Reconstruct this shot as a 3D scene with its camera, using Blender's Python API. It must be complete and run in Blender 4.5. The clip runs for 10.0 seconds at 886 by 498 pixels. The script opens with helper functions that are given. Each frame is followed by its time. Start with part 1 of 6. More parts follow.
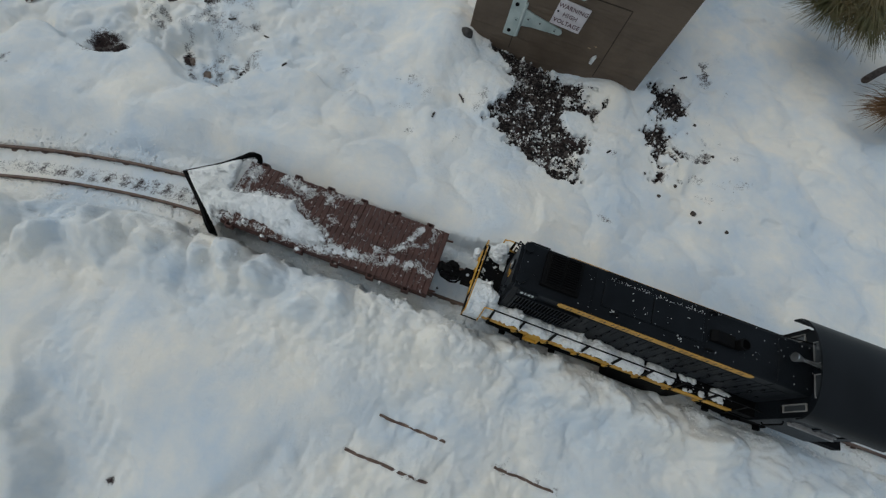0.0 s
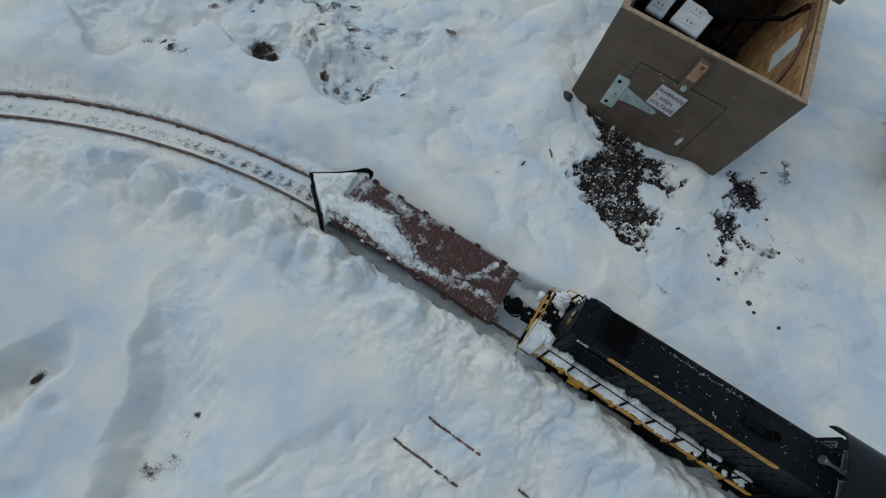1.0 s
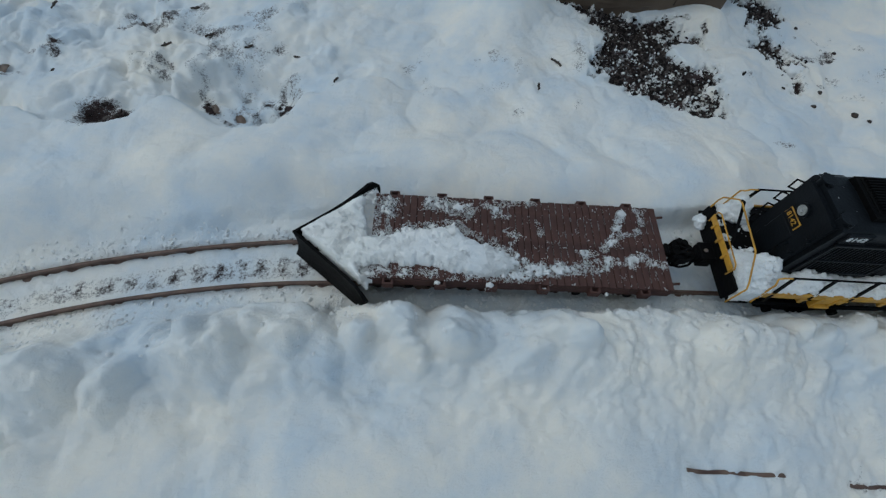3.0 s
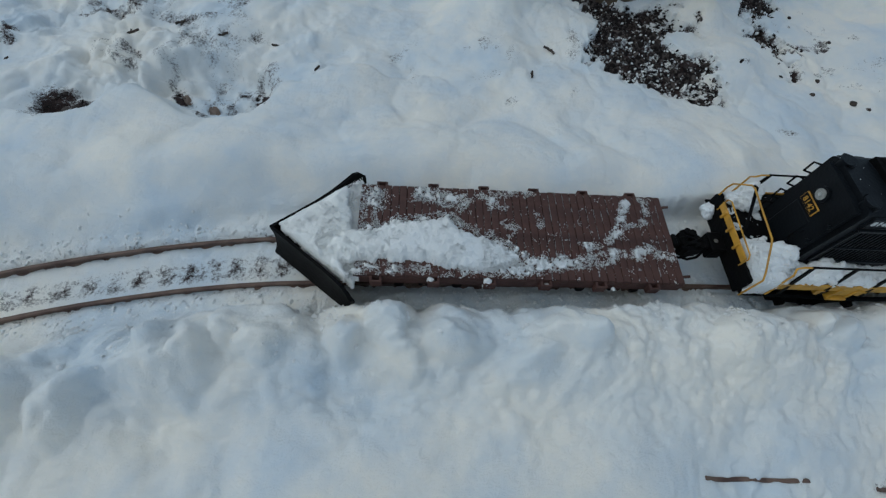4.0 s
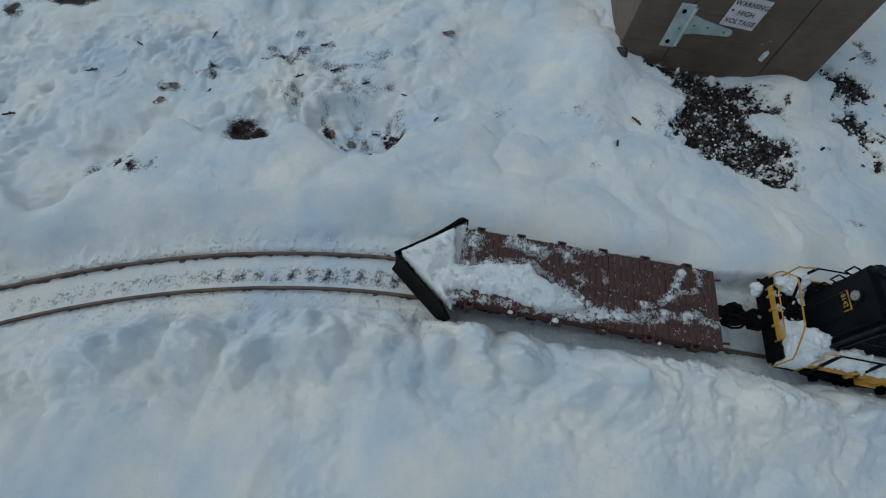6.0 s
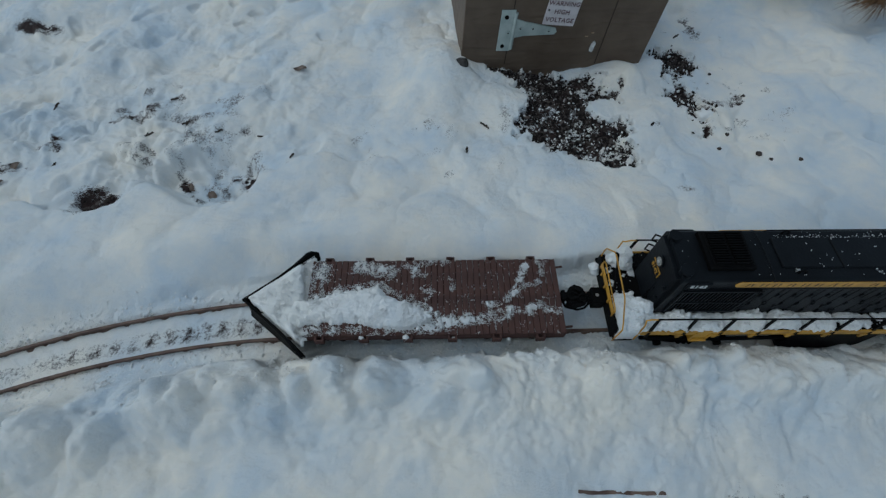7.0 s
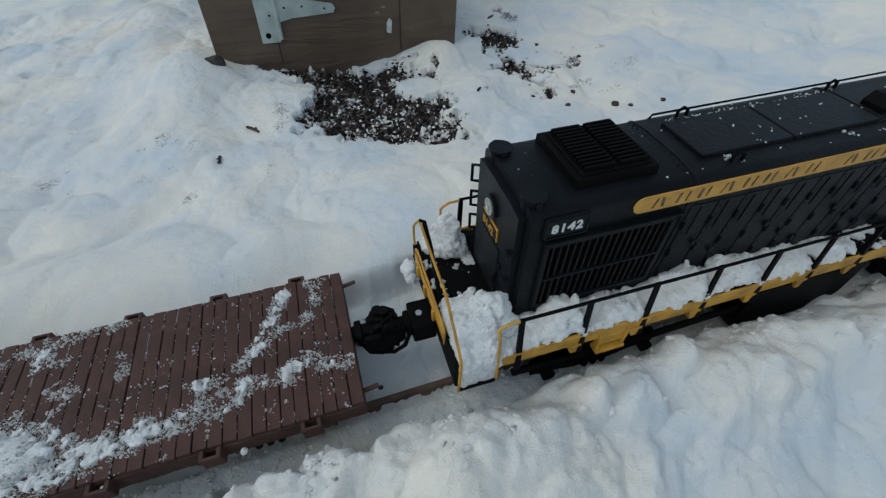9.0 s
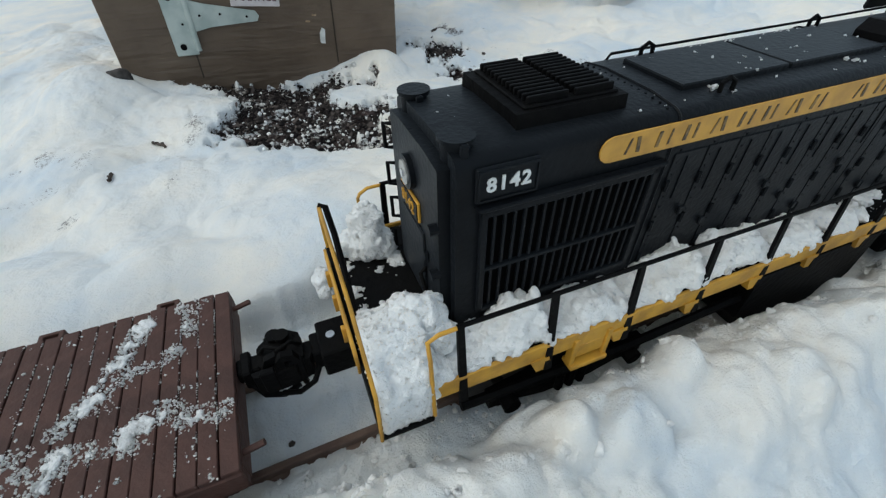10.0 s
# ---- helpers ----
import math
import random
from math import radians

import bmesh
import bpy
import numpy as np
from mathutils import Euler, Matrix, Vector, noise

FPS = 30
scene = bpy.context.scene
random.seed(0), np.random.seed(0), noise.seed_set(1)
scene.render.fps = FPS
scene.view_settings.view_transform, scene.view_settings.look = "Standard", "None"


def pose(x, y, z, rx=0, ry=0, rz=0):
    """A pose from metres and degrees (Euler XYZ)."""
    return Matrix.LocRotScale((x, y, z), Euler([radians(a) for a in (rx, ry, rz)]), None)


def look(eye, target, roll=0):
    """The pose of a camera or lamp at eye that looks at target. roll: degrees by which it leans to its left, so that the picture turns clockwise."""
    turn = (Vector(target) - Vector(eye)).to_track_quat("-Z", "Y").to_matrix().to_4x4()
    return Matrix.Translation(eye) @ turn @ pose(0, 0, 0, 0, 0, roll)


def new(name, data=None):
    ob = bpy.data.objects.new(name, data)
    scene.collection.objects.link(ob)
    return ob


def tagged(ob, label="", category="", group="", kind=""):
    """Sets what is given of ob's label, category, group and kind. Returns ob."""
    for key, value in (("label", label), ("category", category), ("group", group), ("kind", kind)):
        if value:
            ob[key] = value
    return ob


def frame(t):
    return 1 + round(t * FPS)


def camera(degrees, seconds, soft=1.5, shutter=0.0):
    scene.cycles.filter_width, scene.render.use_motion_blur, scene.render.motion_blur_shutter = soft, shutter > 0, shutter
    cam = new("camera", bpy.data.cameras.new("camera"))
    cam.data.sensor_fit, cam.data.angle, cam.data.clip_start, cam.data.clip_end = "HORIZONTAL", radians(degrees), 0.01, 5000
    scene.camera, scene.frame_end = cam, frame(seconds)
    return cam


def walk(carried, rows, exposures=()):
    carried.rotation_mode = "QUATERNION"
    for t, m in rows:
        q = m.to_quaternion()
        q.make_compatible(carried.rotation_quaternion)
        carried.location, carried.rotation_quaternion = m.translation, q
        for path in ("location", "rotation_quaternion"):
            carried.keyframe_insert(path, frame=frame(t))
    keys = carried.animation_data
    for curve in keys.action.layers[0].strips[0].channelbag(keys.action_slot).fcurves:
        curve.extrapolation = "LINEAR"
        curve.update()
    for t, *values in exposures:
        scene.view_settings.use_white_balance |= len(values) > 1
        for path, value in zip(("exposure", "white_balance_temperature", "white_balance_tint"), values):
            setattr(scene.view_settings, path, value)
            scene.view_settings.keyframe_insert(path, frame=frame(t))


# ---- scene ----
cam = camera(91.8, 10.0, 1.3)
PATH = [
    (0, (0.005, 0.01, 0.54), (0.1, 0.836, -1.28), 22.2),
    (0.2, (-0.0384, -0.0036, 0.5426), (-0.0175, 0.8212, -1.2792), 23.04),
    (0.5, (-0.044, -0.016, 0.549), (-0.093, 0.824, -1.266), 22.6),
    (0.7, (-0.0437, -0.0188, 0.5555), (-0.1266, 0.8181, -1.2591), 21.59),
    (1, (-0.047, -0.026, 0.605), (-0.155, 0.813, -1.208), 22.0),
    (1.2, (-0.0602, -0.0434, 0.6350), (-0.1761, 0.8110, -1.1696), 22.24),
    (1.5, (-0.107, -0.064, 0.691), (-0.228, 0.771, -1.122), 18.3),
    (1.7, (-0.1439, -0.0700, 0.7008), (-0.2707, 0.7724, -1.1087), 13.52),
    (2, (-0.213, -0.053, 0.655), (-0.199, 0.824, -1.142), 7.9),
    (2.2, (-0.2377, -0.0471, 0.5923), (-0.1485, 0.8557, -1.1901), 8.32),
    (2.5, (-0.249, -0.006, 0.492), (-0.093, 0.907, -1.28), 9.9),
    (2.7, (-0.2375, 0.0242, 0.4241), (-0.0395, 0.9543, -1.3353), 10.60),
    (3.8, (-0.2237, 0.0480, 0.3453), (0.0880, 0.9878, -1.3924), 14.67),
    (4, (-0.23, 0.046, 0.343), (0.079, 0.998, -1.389), 14.0),
    (4.2, (-0.2358, 0.0434, 0.3598), (0.0695, 0.9910, -1.3748), 14.74),
    (4.5, (-0.258, 0.025, 0.392), (0.043, 0.984, -1.337), 15.6),
    (4.7, (-0.2835, 0.0238, 0.4039), (-0.0236, 0.9957, -1.3246), 15.20),
    (5, (-0.349, 0.021, 0.443), (-0.262, 0.985, -1.307), 10.8),
    (5.2, (-0.3852, -0.0039, 0.4431), (-0.3686, 0.9854, -1.2950), 11.20),
    (5.5, (-0.395, -0.012, 0.451), (-0.399, 0.953, -1.301), 10.3),
    (5.7, (-0.3444, 0.0074, 0.4489), (-0.3533, 0.9638, -1.3076), 8.83),
    (6, (-0.269, 0.024, 0.446), (-0.247, 0.996, -1.302), 7.7),
    (6.2, (-0.2280, 0.0359, 0.4581), (-0.1561, 1.0030, -1.2910), 7.52),
    (7.3, (-0.1288, 0.0291, 0.4692), (0.1079, 1.0598, -1.2284), 4.53),
    (7.5, (-0.124, 0.034, 0.476), (0.171, 1.03, -1.233), 5.9),
    (8, (-0.044, 0.024, 0.482), (0.332, 1.023, -1.209), 6.4),
    (8.2, (-0.0238, 0.0274, 0.4839), (0.3854, 1.0360, -1.1940), 6.51),
    (8.5, (0.001, 0.03, 0.423), (0.471, 1.121, -1.186), 5.5),
    (8.8, (0.0198, 0.0559, 0.3160), (0.5374, 1.2502, -1.2025), 1.94),
    (9, (0.019, 0.073, 0.25), (0.602, 1.332, -1.191), 2.9),
    (9.2, (0.0275, 0.0824, 0.2159), (0.6676, 1.3872, -1.1580), 3.48),
    (9.5, (0.041, 0.099, 0.186), (0.726, 1.418, -1.152), 2.4),
    (9.7, (0.0414, 0.1026, 0.1726), (0.7532, 1.4239, -1.1494), 2.61),
    (10, (0.054, 0.088, 0.193), (0.795, 1.409, -1.111), 2.0),
]
EXPOSURES = [(0, -0.13, 6130, 2), (1.0, -0.16, 5680, 0), (4.0, -0.18, 5560, -1), (5.0, -0.17, 5560, -1), (5.5, -0.36, 5440, -2), (8.0, -0.36, 5560, -1), (8.6, -0.25, 5640, 0), (9.4, 0.30, 6060, 1), (10.0, 0.48, 6120, 1)]
walk(cam, [(t, look(eye, target, roll)) for t, eye, target, roll in PATH], EXPOSURES)

# ---- world and light: thin overcast, low winter sky ----
world = bpy.data.worlds.new("winter_sky")
scene.world = world
world.use_nodes = True
wn, wl = world.node_tree.nodes, world.node_tree.links
sky = wn.new("ShaderNodeTexSky")
sky.sky_type = "NISHITA"
sky.sun_disc = False
sky.sun_elevation, sky.sun_rotation = radians(53), radians(-84)
sky.air_density, sky.dust_density, sky.ozone_density = 1.0, 3.0, 1.0
veil = wn.new("ShaderNodeMix")  # a thin even cloud cover under the sky
veil.data_type = "RGBA"
veil.inputs[0].default_value = 0.52
veil.inputs[7].default_value = (4.5, 4.75, 4.9, 1)
wn["Background"].inputs[1].default_value = 0.10
wl.new(sky.outputs[0], veil.inputs[6])
wl.new(veil.outputs[2], wn["Background"].inputs[0])
sun_data = bpy.data.lights.new("sun", "SUN")
sun_data.energy, sun_data.angle, sun_data.color = 0.54, radians(65), (1.0, 0.91, 0.78)
sun = new("sun", sun_data)
sun.matrix_world = look((0, 0, 5), Vector((0, 0, 5)) - Vector((-0.60, 0.06, 0.80)))


# ---- materials ----
def material(name, colour, rough=0.5, metal=0.0, other=None, scale=40.0, detail=4.0, bump=0.0, bump_scale=None, lo=0.4, hi=0.62, spec=0.5):
    """A principled surface with two scales of colour change and a fine relief."""
    m = bpy.data.materials.new(name)
    m.use_nodes = True
    n, l = m.node_tree.nodes, m.node_tree.links
    p = n["Principled BSDF"]
    p.inputs["Roughness"].default_value = rough
    p.inputs["Metallic"].default_value = metal
    p.inputs["Specular IOR Level"].default_value = spec
    p.inputs["Base Color"].default_value = (*colour, 1)
    tc = n.new("ShaderNodeTexCoord")
    if other:
        no = n.new("ShaderNodeTexNoise")
        no.inputs["Scale"].default_value, no.inputs["Detail"].default_value = scale, detail
        l.new(tc.outputs["Object"], no.inputs["Vector"])
        ramp = n.new("ShaderNodeValToRGB")
        ramp.color_ramp.elements[0].position, ramp.color_ramp.elements[1].position = lo, hi
        ramp.color_ramp.elements[0].color, ramp.color_ramp.elements[1].color = (*colour, 1), (*other, 1)
        l.new(no.outputs["Fac"], ramp.inputs[0])
        l.new(ramp.outputs[0], p.inputs["Base Color"])
    if bump:
        nb = n.new("ShaderNodeTexNoise")
        nb.inputs["Scale"].default_value, nb.inputs["Detail"].default_value = bump_scale or scale * 4, 6
        l.new(tc.outputs["Object"], nb.inputs["Vector"])
        b = n.new("ShaderNodeBump")
        b.inputs["Strength"].default_value, b.inputs["Distance"].default_value = bump, 0.002
        l.new(nb.outputs["Fac"], b.inputs["Height"])
        l.new(b.outputs[0], p.inputs["Normal"])
    return m


def snow_material(name, soil=False):
    """Old snow: pale, bluish to cream in wide random patches, granular; with bare soil where the ground's own soil
    value is high.
    """
    m = bpy.data.materials.new(name)
    m.use_nodes = True
    n, l = m.node_tree.nodes, m.node_tree.links
    p = n["Principled BSDF"]
    p.inputs["Roughness"].default_value = 0.65
    p.inputs["Specular IOR Level"].default_value = 0.25
    p.inputs["Subsurface Weight"].default_value = 0.8 if soil else 0.9
    p.inputs["Subsurface Radius"].default_value = (1.0, 1.0, 1.0)
    p.inputs["Subsurface Scale"].default_value = 0.0028 if soil else 0.0035
    tc = n.new("ShaderNodeTexCoord")

    def noise_tex(scale, detail, rough=0.5):
        t = n.new("ShaderNodeTexNoise")
        t.inputs["Scale"].default_value, t.inputs["Detail"].default_value, t.inputs["Roughness"].default_value = scale, detail, rough
        l.new(tc.outputs["Object"], t.inputs["Vector"])
        return t

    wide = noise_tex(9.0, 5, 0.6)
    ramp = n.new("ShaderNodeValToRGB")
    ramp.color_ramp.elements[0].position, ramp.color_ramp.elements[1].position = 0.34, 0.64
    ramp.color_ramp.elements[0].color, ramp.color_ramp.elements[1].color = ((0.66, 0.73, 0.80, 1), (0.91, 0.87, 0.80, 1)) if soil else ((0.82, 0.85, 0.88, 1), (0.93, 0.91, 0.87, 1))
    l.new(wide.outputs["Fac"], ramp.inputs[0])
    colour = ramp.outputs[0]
    grain, crumb = noise_tex(900.0, 3, 0.7), noise_tex(160.0, 5, 0.6)
    add = n.new("ShaderNodeMath")
    add.operation = "MULTIPLY_ADD"
    add.inputs[1].default_value = 2.2
    l.new(crumb.outputs["Fac"], add.inputs[0])
    l.new(grain.outputs["Fac"], add.inputs[2])
    b = n.new("ShaderNodeBump")
    b.inputs["Strength"].default_value, b.inputs["Distance"].default_value = 0.6, 0.0018
    l.new(add.outputs[0], b.inputs["Height"])
    l.new(b.outputs[0], p.inputs["Normal"])
    if soil:
        at = n.new("ShaderNodeAttribute")
        at.attribute_name = "soil"
        speck = noise_tex(330.0, 4, 0.8)
        mix = n.new("ShaderNodeMath")
        mix.operation = "ADD"
        l.new(at.outputs["Fac"], mix.inputs[0])
        l.new(speck.outputs["Fac"], mix.inputs[1])
        edge = n.new("ShaderNodeValToRGB")
        edge.color_ramp.elements[0].position, edge.color_ramp.elements[1].position = 0.77, 1.02
        l.new(mix.outputs[0], edge.inputs[0])
        earth = n.new("ShaderNodeValToRGB")
        earth.color_ramp.elements[0].color, earth.color_ramp.elements[1].color = (0.010, 0.006, 0.006, 1), (0.075, 0.042, 0.038, 1)
        earth.color_ramp.elements[0].position, earth.color_ramp.elements[1].position = 0.35, 0.75
        l.new(grain.outputs["Fac"], earth.inputs[0])
        blend = n.new("ShaderNodeMix")
        blend.data_type = "RGBA"
        l.new(edge.outputs[0], blend.inputs[0])
        l.new(colour, blend.inputs[6])
        l.new(earth.outputs[0], blend.inputs[7])
        colour = blend.outputs[2]
    l.new(colour, p.inputs["Base Color"])
    return m


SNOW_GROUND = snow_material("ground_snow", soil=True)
SNOW = snow_material("lying_snow")
BLACK = material("black_plastic", (0.0034, 0.0042, 0.0056), 0.42, spec=0.11, other=(0.0066, 0.0082, 0.0105), scale=25, bump=0.15, bump_scale=500)
BLACK_DULL = material("dull_black", (0.0035, 0.0035, 0.004), 0.6, spec=0.07, other=(0.005, 0.0048, 0.0048), scale=60, bump=0.3, bump_scale=300)
BLACK.node_tree.nodes["Principled BSDF"].inputs["Sheen Weight"].default_value = 0.052
BLACK.node_tree.nodes["Principled BSDF"].inputs["Sheen Roughness"].default_value = 0.45
BLACK.node_tree.nodes["Principled BSDF"].inputs["Sheen Tint"].default_value = (0.75, 0.86, 1.0, 1)
# near-black that paints the shade in openings which are not cut
HOLE_SHADE = material("opening_shade", (0.0015, 0.0015, 0.0015), 0.9, spec=0.02)
YELLOW = material("yellow_paint", (0.62, 0.33, 0.035), 0.5, other=(0.42, 0.22, 0.03), scale=90, bump=0.15, bump_scale=400)
BAND = material("ochre_band", (0.62, 0.335, 0.055), 0.5, other=(0.48, 0.255, 0.045), scale=120)
LETTER = material("dark_lettering", (0.06, 0.045, 0.03), 0.6, other=(0.22, 0.14, 0.05), scale=400)
WHITE = material("white_paint", (0.78, 0.79, 0.78), 0.5, other=(0.62, 0.63, 0.62), scale=90)
RED = material("dark_red_lettering", (0.075, 0.012, 0.018), 0.6)
SILVER = material("bright_metal", (0.72, 0.73, 0.74), 0.28, 0.9, other=(0.5, 0.5, 0.5), scale=80)
LENS = material("lens", (0.34, 0.34, 0.32), 0.12, other=(0.22, 0.22, 0.21), scale=200)
ZINC = material("zinc_plate", (0.54, 0.60, 0.57), 0.42, 0.35, other=(0.42, 0.49, 0.47), scale=60, bump=0.1)
CAR_BROWN = material("boxcar_brown", (0.088, 0.044, 0.036), 0.6, spec=0.25, other=(0.062, 0.032, 0.027), scale=70, bump=0.35, bump_scale=260)
RAIL = material("weathered_rail", (0.150, 0.098, 0.074), 0.6, 0.2, other=(0.085, 0.050, 0.040), scale=60, bump=0.3, bump_scale=400)
TIE = material("dark_tie", (0.03, 0.021, 0.017), 0.85, other=(0.06, 0.045, 0.038), scale=120, bump=0.5)
WHEEL = material("dark_wheel", (0.03, 0.028, 0.027), 0.45, 0.6, other=(0.07, 0.06, 0.05), scale=80)

# ---- mesh helpers ----
def part(name, bm, mat, parent=None, label=""):
    """One bmesh as one mesh object, under a thing or a part."""
    me = bpy.data.meshes.new(name)
    bm.normal_update()
    bm.to_mesh(me)
    bm.free()
    me.materials.append(mat)
    ob = new(name, me)
    if parent:
        ob.parent = parent
    if label:
        ob["label"] = label
    return ob


def smooth(ob, angle=40):
    ob.data.shade_smooth()
    ob.data.set_sharp_from_angle(angle=radians(angle))
    return ob


def block(bm, x0, x1, y0, y1, z0, z1, bevel=0.0, m=None):
    """A box between the given bounds, with worn edges."""
    mat = Matrix.Translation(((x0 + x1) / 2, (y0 + y1) / 2, (z0 + z1) / 2)) @ Matrix.Diagonal((x1 - x0, y1 - y0, z1 - z0, 1))
    vs = bmesh.ops.create_cube(bm, size=1, matrix=mat)["verts"]
    if bevel:
        es = list({e for v in vs for e in v.link_edges})
        out = bmesh.ops.bevel(bm, geom=es, offset=bevel, segments=1, affect="EDGES")
        vs = list({v for f in out["faces"] for v in f.verts} | {v for v in vs if v.is_valid})
    if m:
        bmesh.ops.transform(bm, matrix=m, verts=vs)
    return bm


def cyl(bm, a, b, r, seg=12, r2=None):
    """A closed round bar from a to b."""
    a, b = Vector(a), Vector(b)
    m = Matrix.Translation((a + b) / 2) @ (b - a).to_track_quat("Z", "Y").to_matrix().to_4x4()
    bmesh.ops.create_cone(bm, cap_ends=True, segments=seg, radius1=r, radius2=r if r2 is None else r2, depth=(b - a).length, matrix=m)
    return bm


def rod(bm, pts, r, seg=7):
    """A bent wire through pts."""
    pts = [Vector(p) for p in pts]
    rings, side = [], None
    for i, p in enumerate(pts):
        d = (pts[min(i + 1, len(pts) - 1)] - pts[max(i - 1, 0)]).normalized()
        if side is None:
            side = d.orthogonal().normalized()
        side = (side - d * side.dot(d)).normalized()
        up = d.cross(side)
        rings.append([bm.verts.new(p + r * (math.cos(k * math.tau / seg) * side + math.sin(k * math.tau / seg) * up)) for k in range(seg)])
    for a, b in zip(rings, rings[1:]):
        for k in range(seg):
            bm.faces.new((a[k], a[(k + 1) % seg], b[(k + 1) % seg], b[k]))
    bm.faces.new(rings[0][::-1])
    bm.faces.new(rings[-1])
    return bm


def prism(bm, outline, axis, a, b):
    """The closed outline (pairs of the two other axes) drawn out along axis from a to b."""
    def at(u, v, w):
        return {"x": (w, u, v), "y": (u, w, v), "z": (u, v, w)}[axis]
    lo = [bm.verts.new(at(u, v, a)) for u, v in outline]
    hi = [bm.verts.new(at(u, v, b)) for u, v in outline]
    n = len(outline)
    for k in range(n):
        bm.faces.new((lo[k], lo[(k + 1) % n], hi[(k + 1) % n], hi[k]))
    bm.faces.new(lo[::-1])
    bm.faces.new(hi)
    bmesh.ops.recalc_face_normals(bm, faces=bm.faces)
    return bm


def B():
    return bmesh.new()


# ---- smooth random fields over the plan ----
def hashed(i, j, seed):
    v = np.sin(i * 127.1 + j * 311.7 + seed * 74.7) * 43758.5453
    return v - np.floor(v)


def field(x, y, size, seed=0):
    """Smooth values from 0 to 1 that change over about size metres."""
    u, v = np.asarray(x) / size, np.asarray(y) / size
    i, j = np.floor(u), np.floor(v)
    f, g = u - i, v - j
    f, g = f * f * f * (f * (f * 6 - 15) + 10), g * g * g * (g * (g * 6 - 15) + 10)
    a, b = hashed(i, j, seed), hashed(i + 1, j, seed)
    c, d = hashed(i, j + 1, seed), hashed(i + 1, j + 1, seed)
    return (a * (1 - f) + b * f) * (1 - g) + (c * (1 - f) + d * f) * g


def layered(x, y, size, octaves=4, seed=0, keep=0.5):
    total, weight, out = 0.0, 1.0, 0.0
    for k in range(octaves):
        c, s = math.cos(1.1 * k), math.sin(1.1 * k)
        out = out + weight * field(c * x - s * y, s * x + c * y, size / 2**k, seed + 13 * k)
        total += weight
        weight *= keep
    return out / total


def step(a, b, x):
    t = np.clip((np.asarray(x) - a) / (b - a), 0, 1)
    return t * t * (3 - 2 * t)


def bell(x, y, cx, cy, rx, ry=None, turn=0.0):
    ry = ry or rx
    c, s = math.cos(turn), math.sin(turn)
    u, v = (x - cx) * c + (y - cy) * s, -(x - cx) * s + (y - cy) * c
    return np.exp(-((u / rx) ** 2 + (v / ry) ** 2))


# ---- the line of the track ----
CX, CY, CR, XT = -0.36, -0.828, 1.071, -0.27


def track_y(x):
    """The middle of the track: a straight with an easy curve at its far end."""
    x = np.asarray(x, dtype=float)
    arc = CY + np.sqrt(np.maximum(CR**2 - (x - CX) ** 2, 0.02))
    y0, slope = CY + math.sqrt(CR**2 - (XT - CX) ** 2), -(XT - CX) / math.sqrt(CR**2 - (XT - CX) ** 2)
    return np.where(x < XT, arc, y0 + slope * (x - XT))


def track_z(x):
    """The height of the rail heads: level under the engine, falling along the curve."""
    return np.interp(x, [-3.0, -1.0, -0.6, -0.45, -0.33, -0.2, -0.1, 0.05, 0.6], [-0.08, -0.068, -0.047, -0.037, -0.026, -0.0165, -0.011, -0.002, 0.022])


def off_track(x, y):
    """Distance to the side of the track's middle, plus on the far side."""
    straight = (y - track_y(x)) * 0.9963
    curve = np.hypot(x - CX, y - CY) - CR
    return np.where(x < XT, curve, straight)


# ---- snow-covered ground ----
rng = np.random.default_rng(7)
LUMPS = [(x, -0.066 - 0.040 * a, 0.012 + 0.017 * b, 0.006 + 0.014 * c) for x, a, b, c in zip(np.linspace(-0.62, 0.66, 60) + rng.normal(0, 0.012, 60), rng.random(60), rng.random(60) ** 1.5, rng.random(60))]
LUMPS += [(-0.522, -0.105, 0.034, 0.020), (-0.602, -0.088, 0.028, 0.014), (-0.463, -0.125, 0.026, 0.013), (-0.317, -0.077, 0.032, 0.020), (-0.215, -0.075, 0.026, 0.016), (-0.166, -0.078, 0.026, 0.018), (-0.388, -0.105, 0.040, 0.014)]
DENTS = [(rng.uniform(-1.15, -0.22), rng.uniform(0.40, 0.95), rng.uniform(0.010, 0.034), rng.uniform(0.4, 1.0), rng.uniform(0, 3.1), rng.uniform(0.003, 0.011)) for k in range(95)]
DENTS += [(rng.uniform(0.36, 0.85), rng.uniform(0.42, 0.95), rng.uniform(0.010, 0.030), rng.uniform(0.4, 1.0), rng.uniform(0, 3.1), rng.uniform(0.002, 0.006)) for k in range(45)]
SECOND = ((0.0305, 0.014, 0.090), (0.0265, 0.160, 0.228), (-0.0165, -0.012, 0.080))


def second_rail(x, y):
    """One where a rail of the buried second track lies bare, nought elsewhere."""
    return sum(step(0.0045, 0.0025, np.abs(y - (y0 - 0.125 * x))) * step(a - 0.008, a, x) * step(b + 0.008, b, x) for y0, a, b in SECOND)


def billow(x, y, size, seed):
    """Rounded lumps of snow lying against one another, about size metres apart."""
    u, v = x / size, y / size
    i, j = np.floor(u), np.floor(v)
    best = np.zeros_like(u)
    for di in (-1, 0, 1):
        for dj in (-1, 0, 1):
            a, b = hashed(i + di, j + dj, seed), hashed(i + di, j + dj, seed + 3)
            r = 0.45 + 0.55 * hashed(i + di, j + dj, seed + 6)
            q = ((u - i - di - a) ** 2 + (v - j - dj - b) ** 2) / r**2
            best = np.maximum(best, r * np.maximum(1 - q, 0) ** 0.8)
    return best


